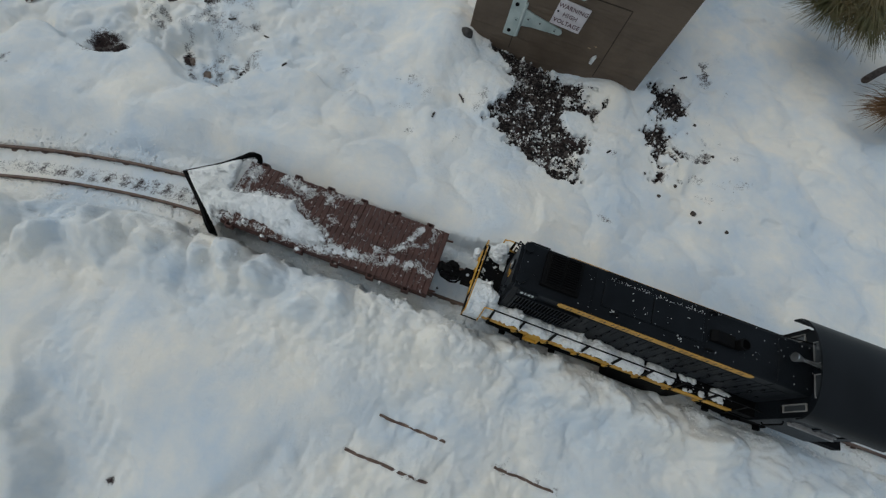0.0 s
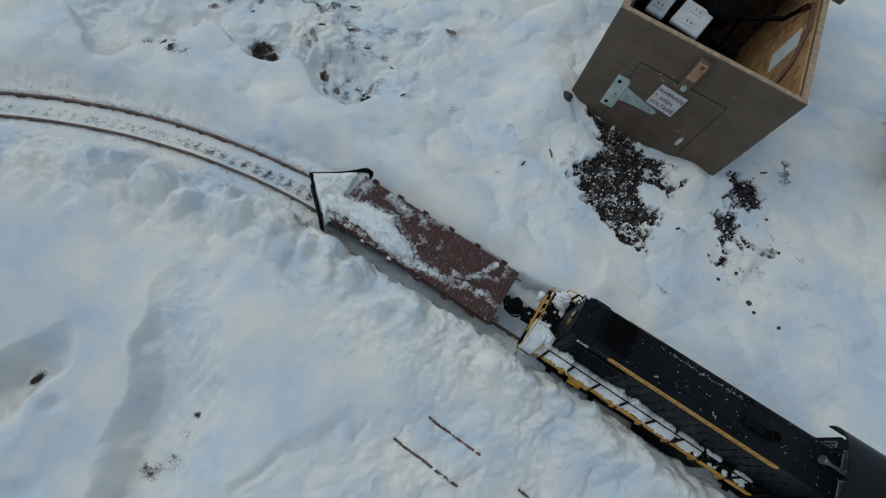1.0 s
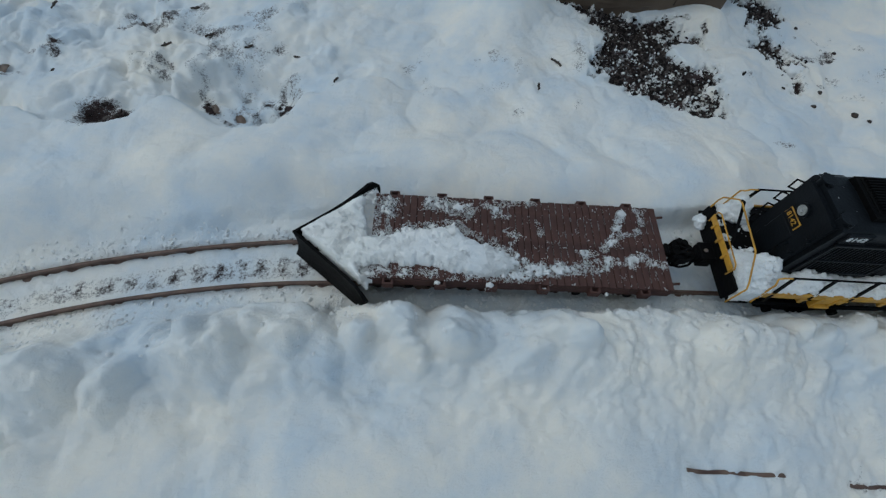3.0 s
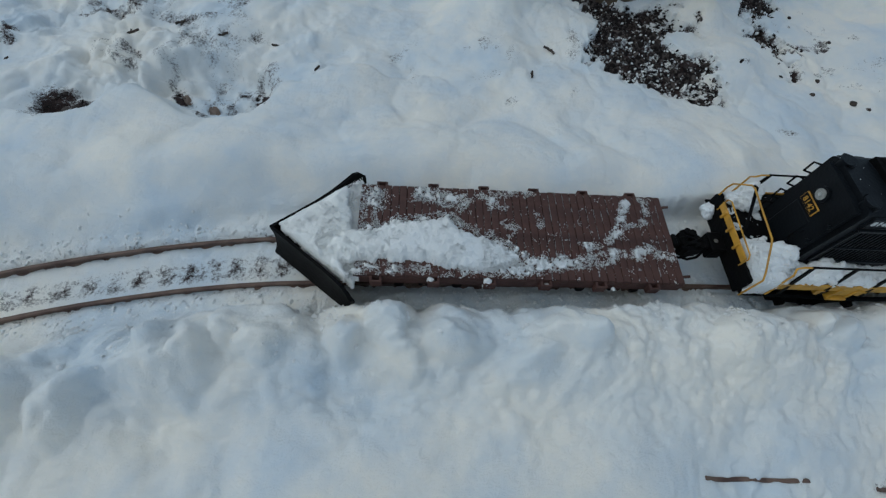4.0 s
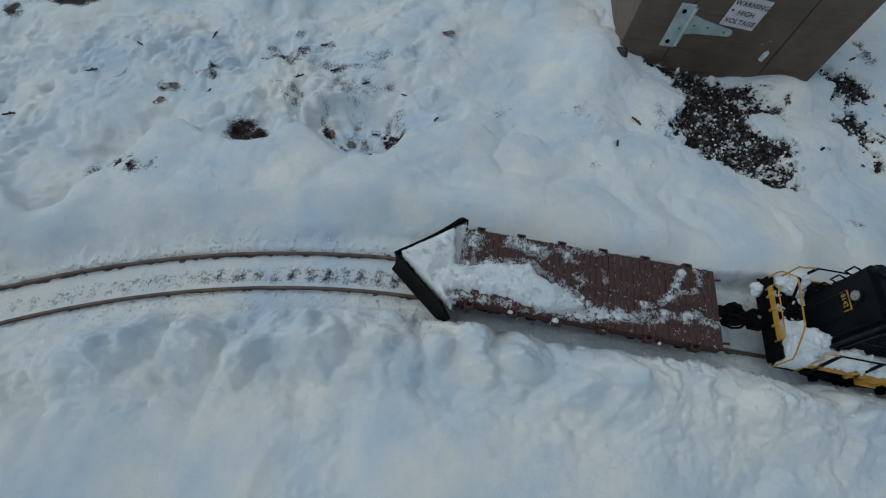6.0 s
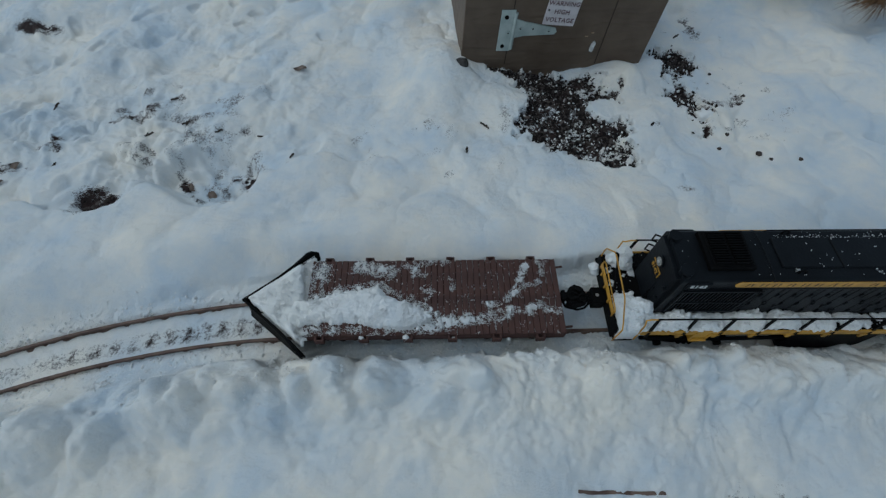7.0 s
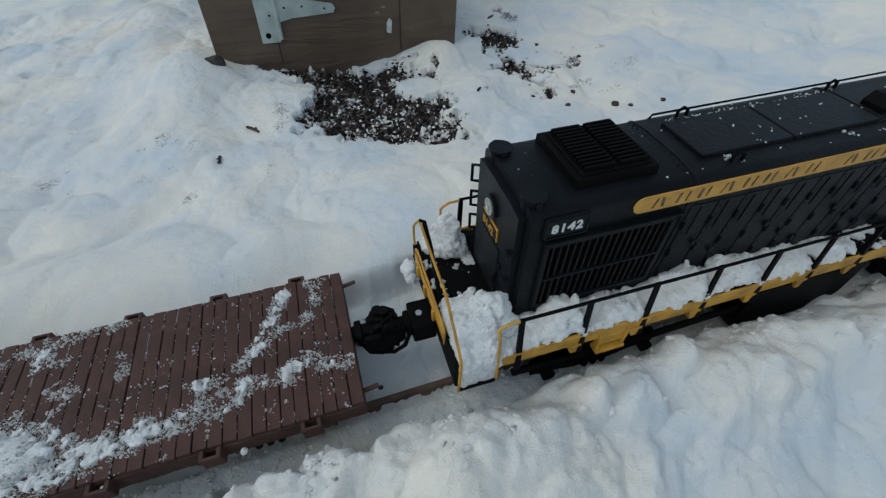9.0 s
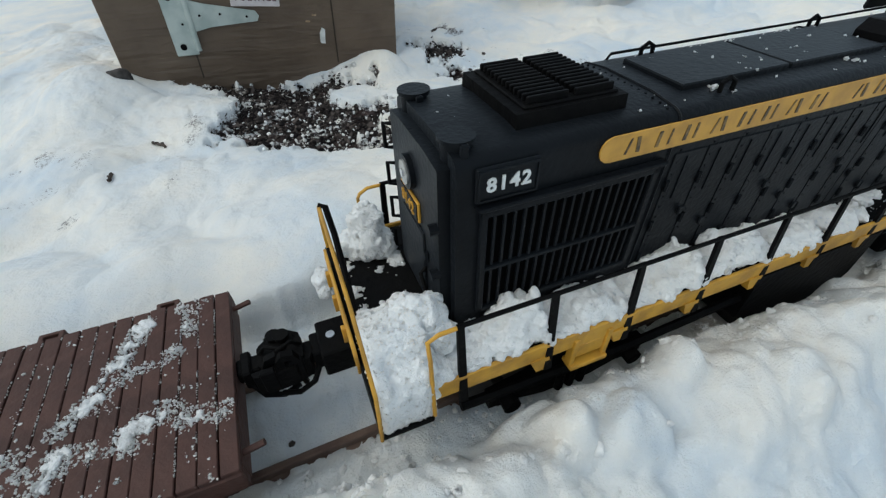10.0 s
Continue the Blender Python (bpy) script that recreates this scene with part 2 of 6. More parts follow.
def dent(x, y, cx, cy, rx, ry, turn=0.0, soft=0.2):
    """One inside an oval with a fairly sharp rim."""
    c, s = math.cos(turn), math.sin(turn)
    u, v = (x - cx) * c + (y - cy) * s, -(x - cx) * s + (y - cy) * c
    return step(1 + soft, 1 - soft, np.sqrt((u / rx) ** 2 + (v / ry) ** 2))


def gravel_at(x, y):
    """One where snow has slid off the gravel before the box, nought outside, with a ragged edge."""
    wob = layered(x, y, 0.035, 4, 81, 0.6) - 0.5
    lim_left = np.interp(y, [0.40, 0.43, 0.46, 0.50, 0.53, 0.58, 0.60, 0.66], [0.175, 0.125, 0.082, 0.052, 0.050, 0.075, 0.055, 0.015])
    lim_right = np.interp(y, [0.40, 0.42, 0.46, 0.505, 0.54, 0.57, 0.60, 0.63, 0.66], [0.190, 0.212, 0.210, 0.218, 0.226, 0.228, 0.216, 0.175, 0.10])
    m = np.minimum(x - lim_left, lim_right - x) / 0.02
    m = np.minimum(np.minimum(m, (y - 0.408) / 0.02), (0.655 - y) / 0.01)
    m = m - 4.6 * bell(x, y, 0.184, 0.537, 0.030, 0.023, -0.3) - 0.8 * step(0.455, 0.425, y) - 1.6 * bell(x, y, 0.035, 0.605, 0.035, 0.030) * (wob > -0.06) - 2.0 * bell(x, y, 0.163, 0.456, 0.016, 0.012) - 0.9 * bell(x, y, 0.145, 0.640, 0.05, 0.012) - 0.8 * bell(x, y, 0.115, 0.455, 0.03, 0.02) * (wob > 0)
    strip = np.minimum(x - np.interp(y, [0.43, 0.50, 0.56, 0.66], [0.326, 0.322, 0.302, 0.306]), np.interp(y, [0.43, 0.47, 0.53, 0.60, 0.66], [0.336, 0.342, 0.372, 0.372, 0.388]) - x) / 0.016
    strip = np.minimum(strip, np.minimum((y - 0.43) / 0.02, (0.675 - y) / 0.02)) - 0.75 - 0.9 * bell(x, y, 0.345, 0.600, 0.02, 0.02)
    return step(-0.15, 0.35, np.maximum(m, strip) + 4.2 * wob + 1.6 * (layered(x, y, 0.009, 2, 83) - 0.5))


def soil_at(x, y):
    """How bare the ground is: trodden and wind-blown patches of gravel and earth."""
    wob = (layered(x, y, 0.03, 3, 5) - 0.5)
    s = 0.50 * gravel_at(x, y)
    print_soil = 0.55 + 0.75 * step(0.40, 0.60, layered(x, y, 0.008, 2, 39))
    s = s + 1.2 * bell(x, y, -0.572, 0.452, 0.034, 0.026, -0.3) + print_soil * (0.44 * bell(x, y, -0.366, 0.440, 0.026, 0.020, -0.4) + 0.44 * bell(x, y, -0.355, 0.49, 0.020, 0.045) + 0.30 * bell(x, y, -0.42, 0.48, 0.05, 0.03) + 0.66 * bell(x, y, -0.462, 0.490, 0.008, 0.028, 0.5)) + 0.36 * bell(x, y, -0.425, 0.440, 0.012, 0.010)
    s = s + print_soil * (0.38 * bell(x, y, -0.735, 0.385, 0.034, 0.044) + 0.34 * bell(x, y, -0.69, 0.36, 0.05, 0.02)) + 0.40 * bell(x, y, -1.01, 0.345, 0.07, 0.012, 0.35)
    s = s + 0.34 * bell(x, y, -0.296, 0.488, 0.012, 0.016) + 0.3 * bell(x, y, 0.012, 0.437, 0.014, 0.02) + 0.38 * bell(x, y, 0.03, 0.53, 0.014, 0.03) + 0.38 * bell(x, y, -0.066, 0.434, 0.012, 0.012)
    s = s + 0.35 * bell(x, y, -0.262, -0.155, 0.030, 0.040) + 0.5 * bell(x, y, -0.267, -0.112, 0.005) + 0.66 * bell(x, y, -0.491, -0.173, 0.010, 0.016) + 0.36 * bell(x, y, -0.285, -0.20, 0.02, 0.014)
    s = s + 0.46 * bell(x, y, 0.256, 0.358, 0.020, 0.008, -0.5) + 0.40 * bell(x, y, 0.249, 0.484, 0.010, 0.008) + 0.42 * bell(x, y, 0.41, 0.54, 0.09, 0.13) * step(0.46, 0.62, layered(x, y, 0.02, 3, 31)) + 0.38 * bell(x, y, 0.40, 0.74, 0.09, 0.06) * (layered(x, y, 0.02, 2, 36) > 0.55)
    s = s + 0.44 * bell(x, y, -0.60, 0.58, 0.34, 0.15) * step(0.54, 0.64, layered(x, y, 0.045, 3, 33)) + 0.30 * bell(x, y, -0.12, 0.50, 0.12, 0.06) * (layered(x, y, 0.025, 2, 34) > 0.62)
    u, v = (x + 1.17) * 0.646 + (y - 0.545) * 0.763, -(x + 1.17) * 0.763 + (y - 0.545) * 0.646
    s = s + 0.70 * np.exp(-((v / 0.022) ** 2)) * step(-0.05, 0.0, u) * step(0.24, 0.17, u) * (0.55 + 0.7 * step(0.45, 0.6, field(u, 0 * v, 0.03, 37)))
    s = s + 1.1 * bell(x, y, -0.960, 0.730, 0.050, 0.028, 0.45) + 0.9 * bell(x, y, -0.900, 0.815, 0.016, 0.060, -0.5) + 0.9 * bell(x, y, -0.80, 0.90, 0.05, 0.016)
    s = s * (0.85 + 1.9 * (layered(x, y, 0.022, 4, 38, 0.65) - 0.5))
    d = off_track(x, y)
    run = CR * np.arcsin(np.clip((x - CX) / CR, -1, 1)) - CR * math.asin((-1.2 - CX) / CR)
    tie = step(0.15, 0.9, 0.5 + 0.5 * np.cos(run * math.tau / 0.0215 + 2.0 * (layered(x, y, 0.012, 2, 78) - 0.5)))
    fresh = np.interp(x, [-1.2, -0.75, -0.55, -0.40, -0.30], [0.24, 0.28, 0.33, 0.38, 0.44])
    speckle = 0.9 * (layered(x, y, 0.0075, 3, 77, 0.7) - 0.5)
    s = s + step(-0.26, -0.33, x) * ((fresh * (0.78 + 0.24 * tie) + 1.3 * fresh * speckle) * np.exp(-(((d + 0.004) / 0.0135) ** 4)) + (0.24 + 0.5 * speckle) * np.exp(-((np.abs(d) - 0.0275) / 0.0050) ** 2) + (0.10 + 0.35 * speckle) * np.exp(-((d - 0.040) / 0.010) ** 2))
    s = s + (0.14 + 0.5 * wob) * (second_rail(x, y) > 0) + 0.24 * bell(x, y, 0.19, 0.012, 0.05, 0.016, -0.1) * (layered(x, y, 0.015, 2, 35) > 0.5)
    return s


def boot_trench(x, y):
    """The long boot mark on the near side: how deep, with cross ridges of the sole."""
    u, v = ((x + 0.355) * 0.482 - y * 0.876), (x + 0.355) * 0.876 + y * 0.482
    half = np.interp(u, [-0.08, -0.02, 0.05, 0.17, 0.3], [0.044, 0.052, 0.062, 0.078, 0.098])
    m = step(1.10, 0.58, np.abs(v) / half + 0.45 * (layered(x, y, 0.035, 3, 91) - 0.5)) * step(-0.10, -0.05, u - 0.35 * v * v / 0.04 + 0.03 * (layered(x, y, 0.03, 2, 97) - 0.5))
    deep = np.interp(u, [-0.08, 0.0, 0.03, 0.06, 0.10, 0.22], [0.004, 0.010, 0.018, 0.027, 0.034, 0.040]) * (1.0 - 0.50 * np.clip(v / half, -1, 1))
    ridge = 0.0008 * np.sin((u + 0.9 * np.abs(v)) / 0.0038 + 3 * layered(x, y, 0.05, 2, 92)) * step(0.0, 0.05, u)
    return m * (deep + ridge + 0.014 * (layered(x, y, 0.030, 4, 93, 0.65) - 0.5))


def ground_z(x, y):
    shape = np.shape(x)
    x, y = np.atleast_1d(np.asarray(x, dtype=float)), np.atleast_1d(np.asarray(y, dtype=float))
    d = off_track(x, y)
    base = np.interp(x, [-4, -1.2, -0.8, -0.5, -0.3, 0.0, 0.3, 0.6, 0.8, 1.5, 4], [-0.07, -0.055, -0.045, -0.036, -0.018, 0.008, 0.012, 0.035, 0.055, 0.07, 0.09])
    base = base - 0.035 * step(0.02, -0.12, y) * bell(x, 0 * y, -0.33, 0, 0.16, 1)
    brink = np.interp(x, [-1.3, -1.0, -0.95, -0.90, -0.82, -0.775, -0.752, -0.715, -0.70, -0.655, -0.60, -0.53, -0.47, -0.42, -0.36, -0.33, -0.2, 0.0, 0.3], [0.24, 0.30, 0.34, 0.336, 0.295, 0.262, 0.31, 0.37, 0.44, 0.452, 0.425, 0.42, 0.47, 0.44, 0.415, 0.47, 0.48, 0.43, 0.40])
    brink = brink + 0.03 * (layered(x, y, 0.04, 3, 55) - 0.5)
    far = step(0.0, 0.009, y - brink) * step(0.08, 0.12, d)
    wx, wy = x + 0.03 * (layered(x, y, 0.06, 2, 51) - 0.5), y + 0.03 * (layered(x, y, 0.06, 2, 52) - 0.5)
    wx, wy = wx + 0.005 * (layered(x, y, 0.016, 2, 53) - 0.5), wy + 0.005 * (layered(x, y, 0.016, 2, 54) - 0.5)
    calm = step(-0.12, -0.2, d) * step(0.02, -0.1, x + 0.0 * y)
    tread = far * (0.25 + 0.75 * step(-0.12, -0.35, x)) * (1 - 0.6 * step(0.4, 0.6, x))
    tread = tread * (0.35 + 0.75 * step(0.35, 0.65, layered(x, y, 0.13, 2, 56))) * (0.30 + 0.70 * step(0.74, 0.60, y) * step(-0.24, -0.36, x))
    z = base + 0.030 * (layered(x, y, 0.16, 2, 2) - 0.5) + (0.006 + 0.008 * tread) * (1 - 0.8 * calm) * (layered(wx, wy, 0.05, 4, 3, 0.6) - 0.5)
    # trodden, uneven ground beyond the brink
    z = z + step(-0.1, -0.25, x) * (0.012 * step(0.06, 0.11, d) * (1 - far) - 0.008 * far)
    z = z + tread * (0.012 * (billow(wx, wy, 0.050, 15) - 0.4) + 0.0070 * (billow(wy, wx, 0.014, 16) - 0.4) + 0.017 * (layered(wx, wy, 0.022, 3, 10, 0.65) - 0.5))
    z = z + step(0.045, 0.08, np.abs(d)) * (0.0009 + 0.0060 * tread) * (layered(x, y, 0.0125, 3, 12, 0.75) - 0.5)
    z = z + (1 - tread) * step(0.07, 0.14, np.abs(d)) * (1 - 0.75 * calm) * (0.012 * (billow(wx, wy, 0.070, 17) - 0.4) + 0.0036 * (billow(wy, wx, 0.034, 19) - 0.4) + 0.0010 * (billow(wy, wx, 0.017, 18) - 0.4))
    for cx, cy, r, q, turn, deep in DENTS:
        k = (np.abs(wx - cx) < 1.3 * r) & (np.abs(wy - cy) < 1.3 * r)
        if k.any():
            z[k] -= 0.85 * deep * (far[k] if cx < 0 else 1.0) * dent(wx[k], wy[k], cx, cy, r, r * q, turn, 0.3)
    # the banks thrown up on both sides
    near = np.exp(-(((d + 0.088) / 0.040) ** 2)) * np.interp(x, [-1.2, -0.7, -0.5, -0.3, 0.2, 0.4, 0.8], [0.006, 0.018, 0.032, 0.032, 0.031, 0.024, 0.018])
    bank = np.exp(-(((d - 0.098) / 0.055) ** 2)) * np.interp(x, [-1.2, -0.7, -0.35, -0.1, 0.1, 0.3, 0.8], [0.012, 0.02, 0.028, 0.040, 0.030, 0.012, 0.0])
    z = z + near * (0.75 + 0.6 * (layered(wx, wy, 0.05, 3, 21, 0.5) - 0.35)) + bank * (0.85 + 0.4 * (layered(x, y, 0.07, 2, 22) - 0.5))
    wild = layered(wx, wy, 0.014, 3, 26, 0.6)
    for lx, ld, lr, lh in LUMPS:
        k = np.abs(wx - lx) < lr
        if k.any():
            r2 = ((wx[k] - lx) ** 2 + (d[k] + (wy[k] - y[k]) - ld) ** 2) / lr**2
            z[k] += (0.9 if lx < -0.15 else 0.6) * lh * np.maximum(1 - r2, 0) ** 0.8 * (0.80 + 0.45 * wild[k])
    puff = step(-0.040, -0.070, d) * step(-0.22, -0.10, d)
    z = z + puff * (0.018 * (billow(wx, wy, 0.055, 23) - 0.4) + 0.0046 * (billow(wx, wy, 0.018, 24) - 0.4) + 0.0028 * (layered(x, y, 0.012, 3, 27, 0.7) - 0.5) + 0.0026 * (billow(x, y, 0.008, 25) - 0.4) + 0.0016 * (layered(x, y, 0.0075, 3, 28, 0.75) - 0.5))
    # footprints and hollows
    z = z - 0.022 * dent(x + 0.4 * (wx - x), y + 0.4 * (wy - y), -0.412, 0.482, 0.074, 0.056, -0.5, 0.16) - 0.008 * dent(x, y, -0.58, 0.455, 0.065, 0.036, -0.35, 0.6)
    z = z + 0.0026 * dent(x, y, -0.405, 0.485, 0.058, 0.042, -0.5, 0.3) * np.sin((x * 0.8 + y * 0.6) / 0.0035)
    z = z - 0.046 * dent(wx + 0.8 * (wx - x), wy + 0.8 * (wy - y), -0.488, -0.205, 0.034, 0.076, -0.20, 0.55) * (0.8 + 0.8 * layered(x, y, 0.03, 3, 98)) * step(-0.32, -0.20, y) - 0.010 * bell(wx, wy, -0.42, -0.19, 0.010) - 0.012 * dent(wx, wy, -0.40, -0.285, 0.035, 0.02, 0.2, 0.6)
    z = z - boot_trench(x, y) - 0.0016 * second_rail(x, y)
    disc = step(-0.008, 0.032, np.interp(x, [-0.19, -0.165, -0.13, -0.085, 0.015, 0.095, 0.20, 0.30], [-0.25, -0.144, -0.068, -0.012, 0.048, 0.040, 0.036, -0.02]) - y + 0.02 * (layered(x, y, 0.03, 3, 94) - 0.5)) * step(-0.2, -0.17, x) * step(0.32, 0.27, x)
    z = z - disc * (0.007 - 0.010 * (billow(wx * 0.7 + wy * 0.7, (wy - wx) * 1.6, 0.030, 95) - 0.4) * 0.5 - 0.007 * (layered(wx, wy, 0.02, 3, 96, 0.65) - 0.5))
    z = z - 0.020 * bell(x, y, -0.77, 0.295, 0.022, 0.03) + 0.014 * bell(x, y, -0.86, 0.27, 0.06, 0.04)
    z = z + 0.03 * bell(x, y, -0.07, 0.64, 0.06, 0.09) + 0.016 * bell(x, y, 0.250, 0.605, 0.035, 0.03) + 0.016 * bell(x, y, 0.255, 0.50, 0.035, 0.06)
    z = z - 0.012 * dent(wx, wy, 0.79, 0.558, 0.080, 0.020, -0.05, 0.7) - 0.012 * dent(wx, wy, 0.782, 0.437, 0.032, 0.014, 0.3, 0.7) - 0.012 * dent(wx, wy, 0.594, 0.422, 0.026, 0.011, -0.75, 0.7)
    g = gravel_at(x, y)
    z = z - 0.012 * g + 0.005 * g * (layered(x, y, 0.014, 3, 82, 0.7) - 0.5)
    # the cleared way of the track
    rail = track_z(x)
    width = np.interp(x, [-1.2, -0.45, -0.30, 0.7], [0.030, 0.033, 0.051, 0.051]) + 0.012 * (layered(x, y, 0.028, 3, 41, 0.6) - 0.5) - 0.010 * step(-0.45, -0.30, x) * (d < 0) * (billow(wx, y, 0.020, 43) + 0.5 * billow(x, y, 0.009, 44) - 0.55)
    floor = rail - 0.0062 + 0.0044 * (layered(x, y, 0.008, 3, 42, 0.75) - 0.45) - 0.0010 * np.exp(-(((d + 0.008) / 0.008) ** 2))
    floor = floor + 0.0040 * step(0.026, 0.034, np.abs(d))
    t = step(0.0, 1.0, (np.abs(d) - width) / np.interp(x, [-0.6, -0.3], [0.045, 0.011]))
    z = floor * (1 - t) + z * t
    # the snow stops short inside the wooden box
    bx, by = (x + 0.022) * 0.9993 - (y - 0.6555) * 0.0384, (x + 0.022) * 0.0384 + (y - 0.6555) * 0.9993
    z = np.where((bx > 0.004) & (bx < 0.3035) & (by > 0.004) & (by < 0.456), -0.22, z)
    # farther off the snow lies smooth
    away = np.maximum(np.maximum(-1.12 - x, x - 0.90), np.maximum(-0.28 - y, y - 1.04))
    calm = step(0.0, 0.12, away)
    z = z * (1 - calm) + (base + 0.05 * (layered(x, y, 1.3, 2, 4) - 0.5)) * calm
    return z.reshape(shape)


def spaced(lo, hi, fine, reach, closer):
    """Close steps from lo to hi, half as wide within closer, widening outwards to the horizon."""
    mid = list(np.arange(lo, closer[0], fine)) + list(np.arange(closer[0], closer[1], fine / 2)) + list(np.arange(closer[1], hi, fine))
    out, w, p = [], fine, mid[-1]
    while p < reach:
        w *= 1.22
        p += w
        out.append(p)
    left, w, p = [], fine, mid[0]
    while p > -reach:
        w *= 1.22
        p -= w
        left.append(p)
    return np.array(left[::-1] + mid + out)


def ground():
    xs, ys = spaced(-1.14, 0.92, 0.0029, 60, (-0.08, 0.34)), spaced(-0.30, 1.06, 0.0029, 60, (0.05, 0.19))
    X, Y = np.meshgrid(xs, ys)
    Z = ground_z(X, Y)
    nx, ny = len(xs), len(ys)
    k = (np.arange(ny - 1)[:, None] * nx + np.arange(nx - 1)[None, :]).ravel()
    me = bpy.data.meshes.new("ground")
    me.vertices.add(nx * ny)
    me.vertices.foreach_set("co", np.stack([X, Y, Z], -1).ravel())
    quads = np.stack([k, k + 1, k + nx + 1, k + nx], -1).ravel()
    me.loops.add(len(quads))
    me.loops.foreach_set("vertex_index", quads)
    me.polygons.add(len(k))
    me.polygons.foreach_set("loop_start", np.arange(len(k)) * 4)
    me.update(calc_edges=True)
    me.attributes.new("soil", "FLOAT", "POINT").data.foreach_set("value", soil_at(X, Y).ravel())
    me.shade_smooth()
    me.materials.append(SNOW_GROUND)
    return tagged(new("ground", me), "trodden bluish-white snow with bare gravel patches", "snow ground", kind="structure")


ground()


# ---- the garden railway ----
def rail_section(r):
    """Foot, web and head of a rail, round the middle of the head's top."""
    return [(-0.0042, -0.0083), (0.0042, -0.0083), (0.0042, -0.0074), (0.0009, -0.0062), (0.0009, -0.0030), (0.0017, -0.0024), (0.0017, -0.0004), (0.0012, 0.0),
            (-0.0012, 0.0), (-0.0017, -0.0004), (-0.0017, -0.0024), (-0.0009, -0.0030), (-0.0009, -0.0062), (-0.0042, -0.0074)]


def sweep(bm, pts, section):
    rings = []
    for i, p in enumerate(pts):
        d = (Vector(pts[min(i + 1, len(pts) - 1)]) - Vector(pts[max(i - 1, 0)])).normalized()
        side = d.cross(Vector((0, 0, 1))).normalized()
        rings.append([bm.verts.new(Vector(p) + side * u + Vector((0, 0, v))) for u, v in section])
    n = len(section)
    for a, b in zip(rings, rings[1:]):
        for k in range(n):
            bm.faces.new((a[k], b[k], b[(k + 1) % n], a[(k + 1) % n]))
    bm.faces.new(rings[0])
    bm.faces.new(rings[-1][::-1])
    bmesh.ops.recalc_face_normals(bm, faces=bm.faces)
    return bm


def track():
    thing = tagged(new("railway_track"), "curved narrow model railway track half buried in snow", "railway track")
    stations = [(-1.25 + 0.02 * k) for k in range(120)]
    for side in (1, -1):
        pts = []
        for x in stations:
            slope = float(track_y(x + 0.001) - track_y(x - 0.001)) / 0.002
            h = math.hypot(1, slope)
            pts.append((x - side * 0.0235 * slope / h, float(track_y(x)) + side * 0.0235 / h, float(track_z(x))))
        part("rail", sweep(B(), pts, rail_section(1)), RAIL, thing, "brown weathered metal rail")
    bm = block(B(), -0.0055, 0.0055, -0.042, 0.042, -0.0145, -0.0082, 0.0008)
    first = part("tie", bm, TIE, thing)
    s, x, k = 0.0, -1.2, 0
    while x < 1.0:
        slope = float(track_y(x + 0.001) - track_y(x - 0.001)) / 0.002
        tie = first if k == 0 else new("tie", first.data)
        tie.parent = thing
        tie.matrix_basis = pose(x, float(track_y(x)), float(track_z(x)), 0, 0, math.degrees(math.atan(slope)))
        x += 0.0215 / math.hypot(1, slope)
        k += 1


track()


def buried_track():
    thing = tagged(new("railway_track"), "second model track, only strips of rail showing through snow", "railway track")
    for y0, a, b in SECOND:
        pts = []
        for k in range(25):
            x = a - 0.02 + (b - a + 0.04) * k / 24
            y = y0 - 0.125 * x
            bare = float(step(a - 0.012, a, x) * step(b + 0.012, b, x))
            around = np.mean(ground_z(np.full(9, x) + np.linspace(-0.005, 0.005, 9), np.full(9, y)))
            pts.append((x, y + 0.0004 * math.sin(0.7 * k), float(around) - 0.0044 + 0.0050 * bare + 0.0003 * noise.noise((30 * x, y0 * 90, 0))))
        part("rail", sweep(B(), pts, rail_section(1)), RAIL, thing, "dark brown rail showing through snow")


buried_track()


# ---- the flat car with its snow plow ----
CAR = pose(0.0315, 0.2155, -0.003, 0, -1.9, -5.2)
DECK, HALF = 0.0447, 0.0447


def wheelset(parent, x, r=0.0155, gauge=0.0455):
    for s in (1, -1):
        w = part("wheel", cyl(cyl(B(), (x, s * gauge / 2, r), (x, s * (gauge / 2 + 0.006), r), r, 20), (x, s * (gauge / 2 - 0.002), r), (x, s * gauge / 2, r), r + 0.002, 20), WHEEL, parent)
        smooth(w)
    part("axle", cyl(B(), (x, -0.034, r), (x, 0.034, r), 0.003, 8), WHEEL, parent)


